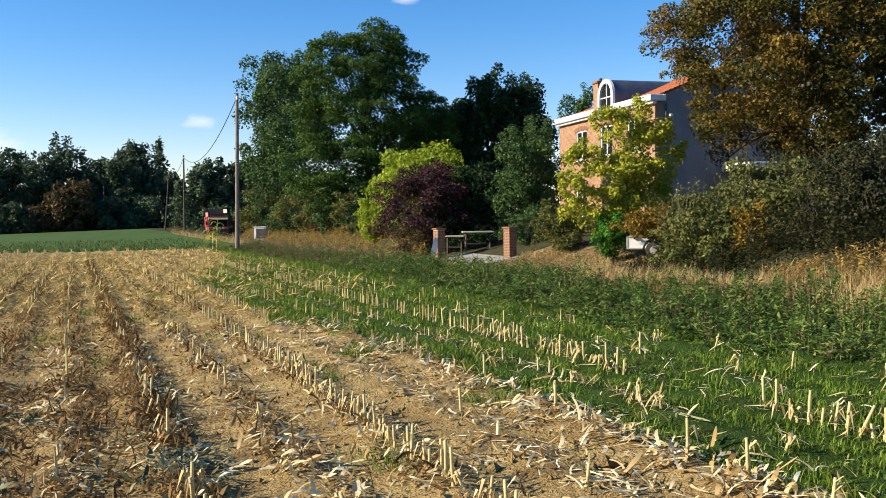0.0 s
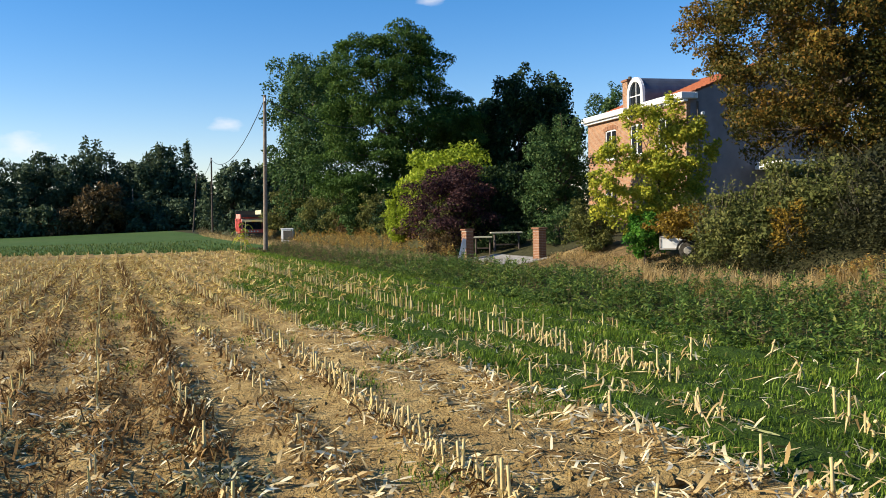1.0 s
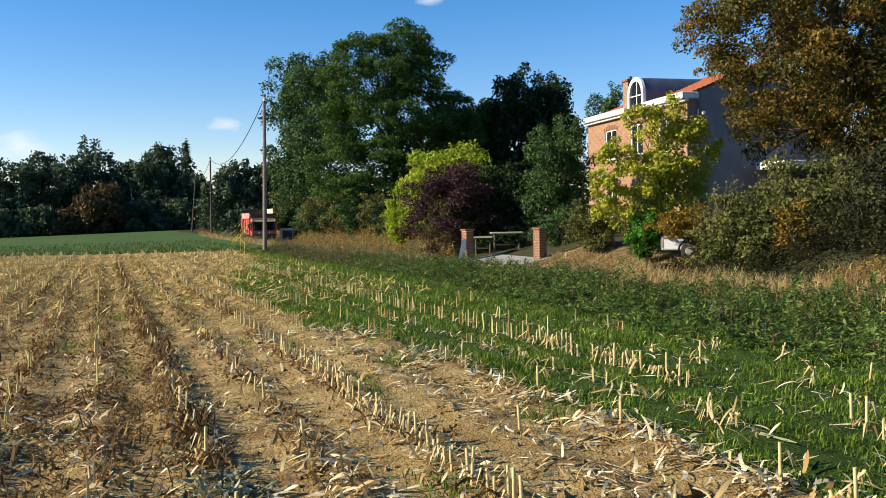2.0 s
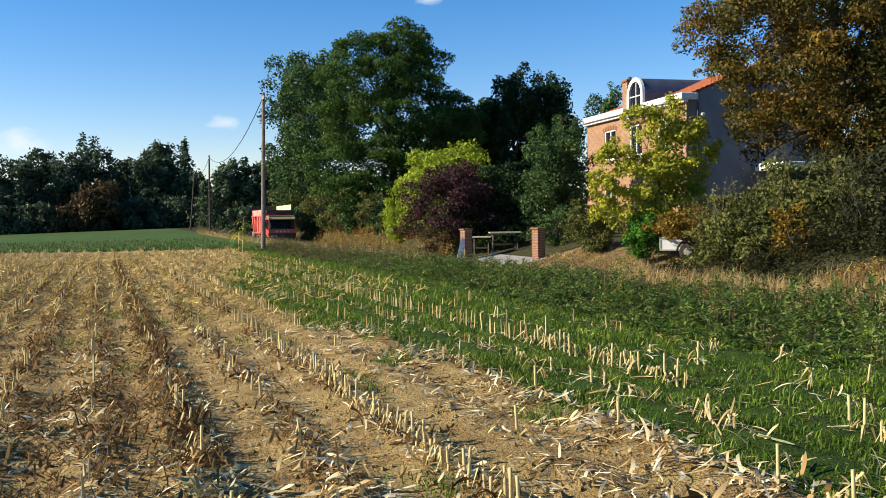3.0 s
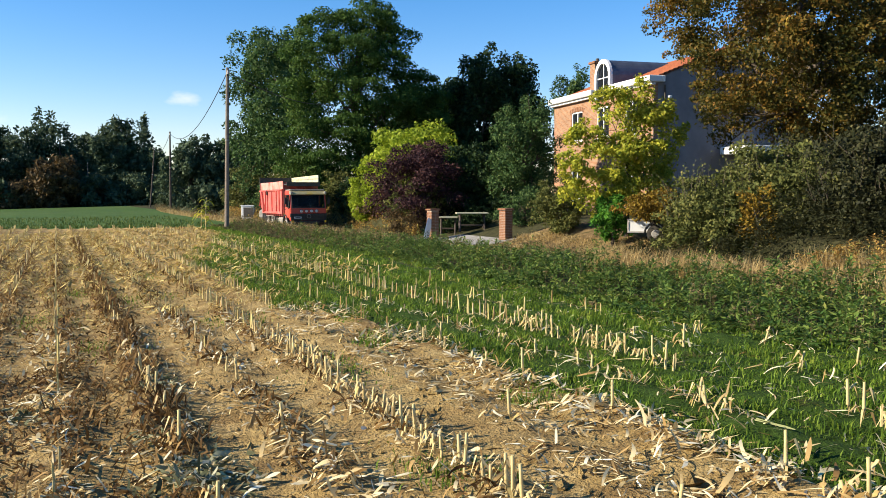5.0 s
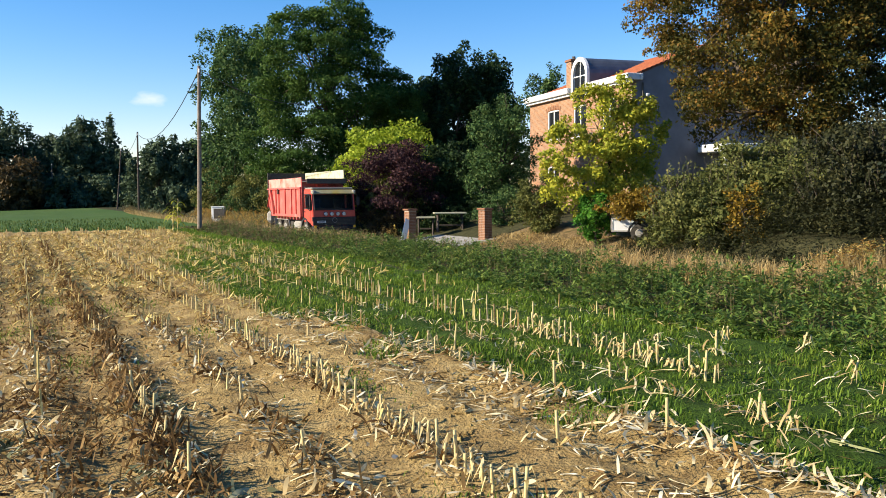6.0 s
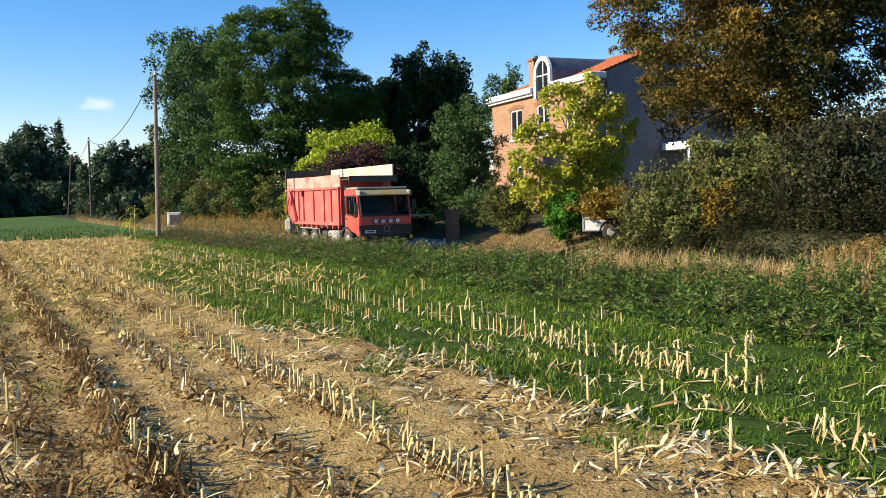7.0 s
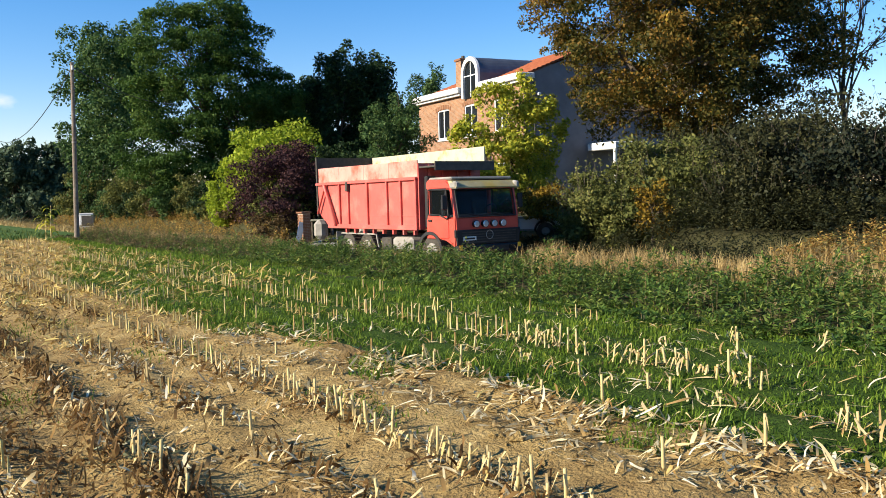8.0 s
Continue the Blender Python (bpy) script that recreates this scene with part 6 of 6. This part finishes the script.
def build_clods():
    """Crumbs and clods of dry soil on the open ground."""
    rng = np.random.default_rng(45)
    n = 9000
    v = 1.5 + 26 * rng.random(n) ** 1.5
    u = rng.uniform(-6, 3.3, n)
    s = rng.uniform(0.008, 0.026, n) * (1 + rng.random(n) ** 6 * 1.2)
    X, Y = to_xy(u, v)
    Z = ground_z(u, v) + 0.022 * np.cos(2 * np.pi * (u - ROW0) / ROW_STEP)
    shape = np.array([(1, 0, 0), (0, 1, 0), (-1, 0, 0), (0, -1, 0), (0, 0, 0.8), (0, 0, -0.8)], float)
    verts = np.stack([X, Y, Z], 1)[:, None, :] + (shape[None] * rng.uniform(0.6, 1.4, (n, 6, 3)) + rng.normal(size=(n, 6, 3)) * 0.15) * s[:, None, None]
    tri = np.array([(0, 1, 4), (1, 2, 4), (2, 3, 4), (3, 0, 4), (1, 0, 5), (2, 1, 5), (3, 2, 5), (0, 3, 5)])
    faces = (tri[None] + (np.arange(n) * 6)[:, None, None]).reshape(-1, 3)
    ob = new("soil_clods", mesh_from("soil_clods", verts.reshape(-1, 3).tolist(), faces.tolist(), [SOIL]))
    tagged(ob, "crumbled clods of dry brown soil", "clods", kind="stuff")


build_clods()


def blades(rng, U, V, height, width, bend=0.5, dz=0.0):
    n = len(U)
    X, Y = to_xy(U, V)
    P = np.stack([X, Y, ground_z(U, V) + dz - 0.01], 1)
    a = rng.uniform(0, 2 * np.pi, n)
    d = np.stack([np.cos(a), np.sin(a), np.zeros(n)], 1)
    s = np.stack([-np.sin(a), np.cos(a), np.zeros(n)], 1) * (width * 0.5)[:, None]
    b = rng.uniform(0.1, 1.0, n) * bend
    up = np.array([0, 0, 1.0])
    mid = P + up * (height * 0.55)[:, None] + d * (height * b * 0.25)[:, None]
    top = P + up * (height * (1 - 0.3 * b))[:, None] + d * (height * b)[:, None]
    rails = np.zeros((n, 3, 2, 3))
    rails[:, 0, 0], rails[:, 0, 1] = P - s, P + s
    rails[:, 1, 0], rails[:, 1, 1] = mid - s * 0.8, mid + s * 0.8
    rails[:, 2, 0], rails[:, 2, 1] = top - s * 0.12, top + s * 0.12
    return rails


def build_grass():
    rng = np.random.default_rng(51)
    n = 150000
    v = 1.0 + 46 * rng.random(n) ** 1.8
    u = 2.7 + 4.7 * rng.random(n) + rng.normal(size=n) * 0.15
    wide = np.array([noise.noise((a * 1.1, b * 0.8, 4.0)) for a, b in zip(u, v)])
    tuft = np.array([noise.noise((a * 4.5, b * 3.2, 15.0)) for a, b in zip(u, v)])
    keep = (0.9 * wide + 0.9 * (u - soil_edge(v) - 0.05) > 0.0) & (tuft > -0.45 - 0.3 * (wide > 0))
    u, v, wide, tuft = u[keep], v[keep], wide[keep], tuft[keep]
    height = rng.uniform(0.02, 0.075, len(u)) * (1 + v / 50) * np.clip(1 + 1.2 * tuft + 0.7 * wide, 0.35, 2.2)
    rails = blades(rng, u, v, height, rng.uniform(0.005, 0.011, len(u)) * (1 + v / 25), 1.3)
    n2 = 14000
    u2 = 3.1 + 4.3 * rng.random(n2)
    v2 = -10 + 11.5 * rng.random(n2)
    rails = np.concatenate([rails, blades(rng, u2, v2, rng.uniform(0.03, 0.11, n2), rng.uniform(0.005, 0.010, n2), 1.0)])
    # tufts in the soil
    tu, tv = [], []
    for cu, cv, r in ((-0.35, 13.6, 0.5), (0.35, 10.9, 0.35), (0.2, 17.0, 0.5), (1.95, 5.3, 0.25), (2.3, 8.6, 0.4), (1.2, 15.5, 0.5), (2.0, 12.2, 0.4), (-1.7, 11.0, 0.3), (1.8, 20, 0.7), (0.6, 24, 0.8)):
        tu.append(cu + rng.normal(size=420) * r * 0.55)
        tv.append(cv + rng.normal(size=420) * r)
    tu, tv = np.concatenate(tu), np.concatenate(tv)
    rails2 = blades(rng, tu, tv, rng.uniform(0.02, 0.07, len(tu)), rng.uniform(0.006, 0.012, len(tu)), 1.0)
    tagged(new("grass", strips_mesh("grass", np.concatenate([rails, rails2]), GRASS)), "short green grass along the field margin", "grass", kind="stuff")


build_grass()


def weed_leaves(rng, U, V, height, per, size, aspect=0.34):
    """Upright plants with narrow leaves that point up and out."""
    n = len(U)
    X, Y = to_xy(U, V)
    Z = ground_z(U, V)
    h = rng.uniform(0.08, 1.0, (n, per)) ** 0.75
    a = rng.uniform(0, 2 * np.pi, (n, per))
    r = rng.uniform(0.0, 0.09, (n, per)) * (1.15 - h)
    lean = rng.normal(size=(n, 2)) * 0.16
    P = np.stack([X[:, None] + np.cos(a) * r + lean[:, :1] * h * height[:, None], Y[:, None] + np.sin(a) * r + lean[:, 1:] * h * height[:, None], Z[:, None] + h * height[:, None]], -1).reshape(-1, 3)
    m = len(P)
    a = a.reshape(-1)
    rise = rng.normal(size=m) * 0.5 + 0.45
    axis = np.stack([np.cos(a), np.sin(a), rise], 1)
    axis /= np.linalg.norm(axis, axis=1)[:, None]
    side = np.stack([-np.sin(a), np.cos(a), rng.normal(size=m) * 0.35], 1)
    side /= np.linalg.norm(side, axis=1)[:, None]
    s = size * rng.uniform(0.55, 1.4, (m, 1))
    tip = np.array([0, 0, -1.0]) * s * rng.uniform(0.0, 0.35, (m, 1))
    return np.stack([P, P + axis * s * 0.4 + side * s * aspect * 0.5, P + axis * s + tip, P + axis * s * 0.4 - side * s * aspect * 0.5], 1)


def stems(rng, U, V, height, width):
    """Thin upright stalks as narrow blades."""
    return blades(rng, U, V, height, np.full(len(U), width), 0.25)


def build_weeds():
    rng = np.random.default_rng(61)
    n = 6400
    v = 3 + 45 * rng.random(n) ** 1.45
    u = 6.5 + 4.3 * rng.random(n) ** 0.9 + rng.normal(size=n) * 0.15
    edge = 6.25 + 0.10 * np.clip(v - 6, 0, 14)
    u = np.maximum(u, edge - 0.25 + 0.3 * rng.random(n))
    tall = np.array([noise.noise((a * 0.8, b * 0.6, 9.0)) for a, b in zip(u, v)])
    spot_tall = np.array([noise.noise((a * 2.6, b * 1.9, 19.0)) for a, b in zip(u, v)])
    height = (0.29 + 0.26 * tall + 0.34 * spot_tall) * np.clip((u - edge + 0.35) / 1.1, 0.25, 1.0) * rng.uniform(0.6, 1.5, n)
    height = np.clip(height * (1 - 0.35 * smooth(8.4, 9.6, u)), 0.05, 0.72)
    inside = (u < 9.3 + 0.4 * spot_tall) | (v > 15)
    u, v, height, n = u[inside], v[inside], height[inside], int(inside.sum())
    far = smooth(22, 34, v)
    green = rng.random(n) > far * 0.7 + 0.05
    q = weed_leaves(rng, u[green], v[green], height[green], 32, 0.084, 0.31)
    tagged(new("nettle_weeds", quads_mesh("nettle_weeds", q, WEED)), "dense green nettles and weeds on the verge", "weeds", kind="stuff")
    q = weed_leaves(rng, u[~green], v[~green], height[~green] * 1.05, 26, 0.07)
    m = 4200
    v2 = 16 + 100 * rng.random(m)
    u2 = 9.0 + 3.3 * rng.random(m) + lane_bend(v2)
    q2 = weed_leaves(rng, u2, v2, rng.uniform(0.2, 0.5, m) * (1 + 0.6 * smooth(40, 70, v2)), 16, 0.06 + 0.0)
    tagged(new("withered_weeds", quads_mesh("withered_weeds", np.concatenate([q, q2]), WEED_DRY)), "brown withered weeds along the lane", "weeds", kind="stuff")
    # russet brush and dry grass where the verge drops to the lane
    m = 1500
    v3 = -4 + 15.5 * rng.random(m)
    u3 = 9.7 + 2.3 * rng.random(m)
    lump = np.array([noise.noise((a * 0.8, b * 0.6, 21.0)) for a, b in zip(u3, v3)])
    pick = lump > -0.12
    u3, v3, lump = u3[pick], v3[pick], lump[pick]
    h3 = np.clip(0.5 + 0.75 * lump, 0.15, 1.0) * (1 - 0.6 * smooth(8, 12, v3))
    q3 = weed_leaves(rng, u3, v3, h3, 44, 0.06, 0.4)
    tagged(new("dry_brush", quads_mesh("dry_brush", q3, BRUSH)), "russet and gold dry brush along the lane", "brush", kind="stuff")
    # brambles that hang down the far bank, leaves darkened to stand for shade there
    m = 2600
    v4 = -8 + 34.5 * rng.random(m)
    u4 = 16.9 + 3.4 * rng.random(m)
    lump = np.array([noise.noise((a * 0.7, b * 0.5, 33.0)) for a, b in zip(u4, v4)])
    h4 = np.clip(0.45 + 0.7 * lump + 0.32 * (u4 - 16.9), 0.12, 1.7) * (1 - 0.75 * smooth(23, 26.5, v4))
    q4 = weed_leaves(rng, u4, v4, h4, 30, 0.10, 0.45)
    tagged(new("bank_brambles", quads_mesh("bank_brambles", q4, LEAF_SHADE)), "brambles hanging down the far bank, shade painted into their leaves", "brambles", kind="stuff")
    # low tufts of brown weeds on the open part of the far bank
    m = 420
    v6 = 26 + 9 * rng.random(m)
    u6 = 17.3 + 2.8 * rng.random(m)
    q6 = weed_leaves(rng, u6, v6, rng.uniform(0.06, 0.3, m), 18, 0.06, 0.4)
    tagged(new("bank_weeds", quads_mesh("bank_weeds", q6, WEED_DRY)), "brown and olive weeds on the far bank", "weeds", kind="stuff")
    # growth on the far side of the lane, further along
    m = 2600
    v5 = 44 + 75 * rng.random(m)
    u5 = 17.4 + 3.0 * rng.random(m) + lane_bend(v5)
    q5 = weed_leaves(rng, u5, v5, rng.uniform(0.2, 0.8, m), 20, 0.11, 0.5)
    tagged(new("lane_weeds", quads_mesh("lane_weeds", q5, BRUSH)), "brownish tall weeds along the far side of the lane", "weeds", kind="stuff")
    stem_u, stem_v = np.concatenate([u, u3]), np.concatenate([v, v3])
    rails = stems(rng, stem_u, stem_v, np.concatenate([height, h3]) * 1.12, 0.007)
    tagged(new("weed_stems", strips_mesh("weed_stems", rails, WEED_DRY)), "thin dry stems of the verge weeds", "weeds", kind="stuff")
    # dry grass on both banks
    n = 11000
    v = 25.5 + 10 * rng.random(n)
    u = 17.3 + 2.9 * rng.random(n)
    lump = np.array([noise.noise((a * 0.9, b * 0.8, 2.0)) for a, b in zip(u, v)])
    r1 = blades(rng, u, v, np.clip(0.07 + 0.22 * lump, 0.03, 0.3) * rng.uniform(0.6, 1.5, n), rng.uniform(0.012, 0.022, n), 1.0)
    n = 44000
    v = -5 + 21 * rng.random(n)
    u = 8.9 + 3.0 * rng.random(n)
    lump = np.array([noise.noise((a * 0.9, b * 0.7, 6.0)) for a, b in zip(u, v)])
    keep = lump > -0.3 + 0.3 * smooth(12, 16, v)
    u, v, lump = u[keep], v[keep], lump[keep]
    r0 = blades(rng, u, v, np.clip(0.38 + 0.45 * lump, 0.14, 0.66) * rng.uniform(0.5, 1.3, len(u)), rng.uniform(0.006, 0.013, len(u)), 0.8)
    r1 = np.concatenate([r0, r1])
    n = 16000
    v = 26 + 80 * rng.random(n)
    u = 9.2 + 2.9 * rng.random(n) + lane_bend(v)
    r2 = blades(rng, u, v, rng.uniform(0.2, 0.5, n), rng.uniform(0.014, 0.026, n), 0.7)
    tagged(new("dry_grass", strips_mesh("dry_grass", np.concatenate([r1, r2]), DRY_GRASS)), "straw-coloured dry grass on the banks", "grass", kind="stuff")
    # green field far off: tufts along its front edge
    n = 16000
    u = -40 + 48 * rng.random(n)
    v = field_edge(u) + 0.3 + 26 * rng.random(n) ** 2
    r3 = blades(rng, u, v, rng.uniform(0.08, 0.2, n), rng.uniform(0.03, 0.06, n), 0.6)
    tagged(new("field_crop", strips_mesh("field_crop", r3, CROP)), "young green crop at the field edge", "crop", kind="stuff")


build_weeds()


def maize_plant(u, v, h, seed):
    """A maize plant left standing at the corner of the field."""
    rng = np.random.default_rng(seed)
    root = tagged(new("maize_plant"), "single yellowing maize plant standing at the field edge", "maize plant")
    root.location = on_ground(u, v)
    bm = bmesh.new()
    add_tube(bm, [(0, 0, -0.05), (0.02, 0, h * 0.5), (0.06, 0.02, h)], [0.03, 0.025, 0.012], 6)
    part("stem", bm, STALK, root)
    n = 12
    a = rng.uniform(0, 6.28, n)
    z = np.linspace(0.2, 0.95, n) * h
    L = rng.uniform(0.3, 0.6, n)
    rails = np.zeros((n, 4, 2, 3))
    for i in range(n):
        d = np.array([math.cos(a[i]), math.sin(a[i]), 0])
        s = np.array([-math.sin(a[i]), math.cos(a[i]), 0]) * 0.07
        for k, (o, zz, w) in enumerate(((0, 0, 0.6), (0.35, 0.22, 1), (0.7, 0.1, 0.8), (1.0, -0.3, 0.1))):
            c = np.array([0, 0, z[i]]) + d * o * L[i] + np.array([0, 0, zz * L[i]])
            rails[i, k, 0], rails[i, k, 1] = c - s * w, c + s * w
    lv = new("leaves", strips_mesh("leaves", rails, LEAF_YELLOW))
    lv.parent = root


maize_plant(*spot(0.62, 46), 1.6, 3)
maize_plant(*spot(0.35, 46.6), 1.2, 4)


# ---- movement ----
def motions():
    """The truck drives down the lane at the clip's pace, its wheels turn."""
    # seconds, place along the lane of the body's front wall
    track = [(0.0, 112.0), (0.5, 106.5), (1.0, 101.0), (1.5, 95.4), (2.0, 89.8), (2.5, 84.2), (3.0, 78.6), (3.5, 73.2), (4.0, 68.0), (4.5, 62.9), (5.0, 57.8),
             (5.5, 52.7), (6.0, 47.6), (6.5, 42.3), (7.0, 36.7), (7.5, 31.0), (8.0, 25.3)]
    rows = []
    for t, v in track:
        va = v - 0.64
        uc = 15.0 + float(lane_bend(va))
        x, y = to_xy(uc, va)
        front, rear = gz(uc, va), gz(15.0 + float(lane_bend(va + 4.4)), va + 4.4)
        swing = math.degrees(math.atan(0.0028 * max(0.0, va - 75)))
        rows.append((t, pose(x, y, front + 0.01, math.degrees(math.atan2(front - rear, 4.4)), 0, 188 - swing)))
    walk(truck, rows)
    for w in truck_wheels:
        x, y, r = w.location
        turns = []
        for k in range(121):
            t = k / 15
            i = min(int(t / 0.5), len(track) - 2)
            f = t / 0.5 - i
            v = track[i][1] * (1 - f) + track[i + 1][1] * f
            angle = (track[0][1] - v) / r
            turns.append((t, Matrix.Translation((x, y, r)) @ Matrix.Rotation(-angle, 4, "X")))
        walk(w, turns)


motions()
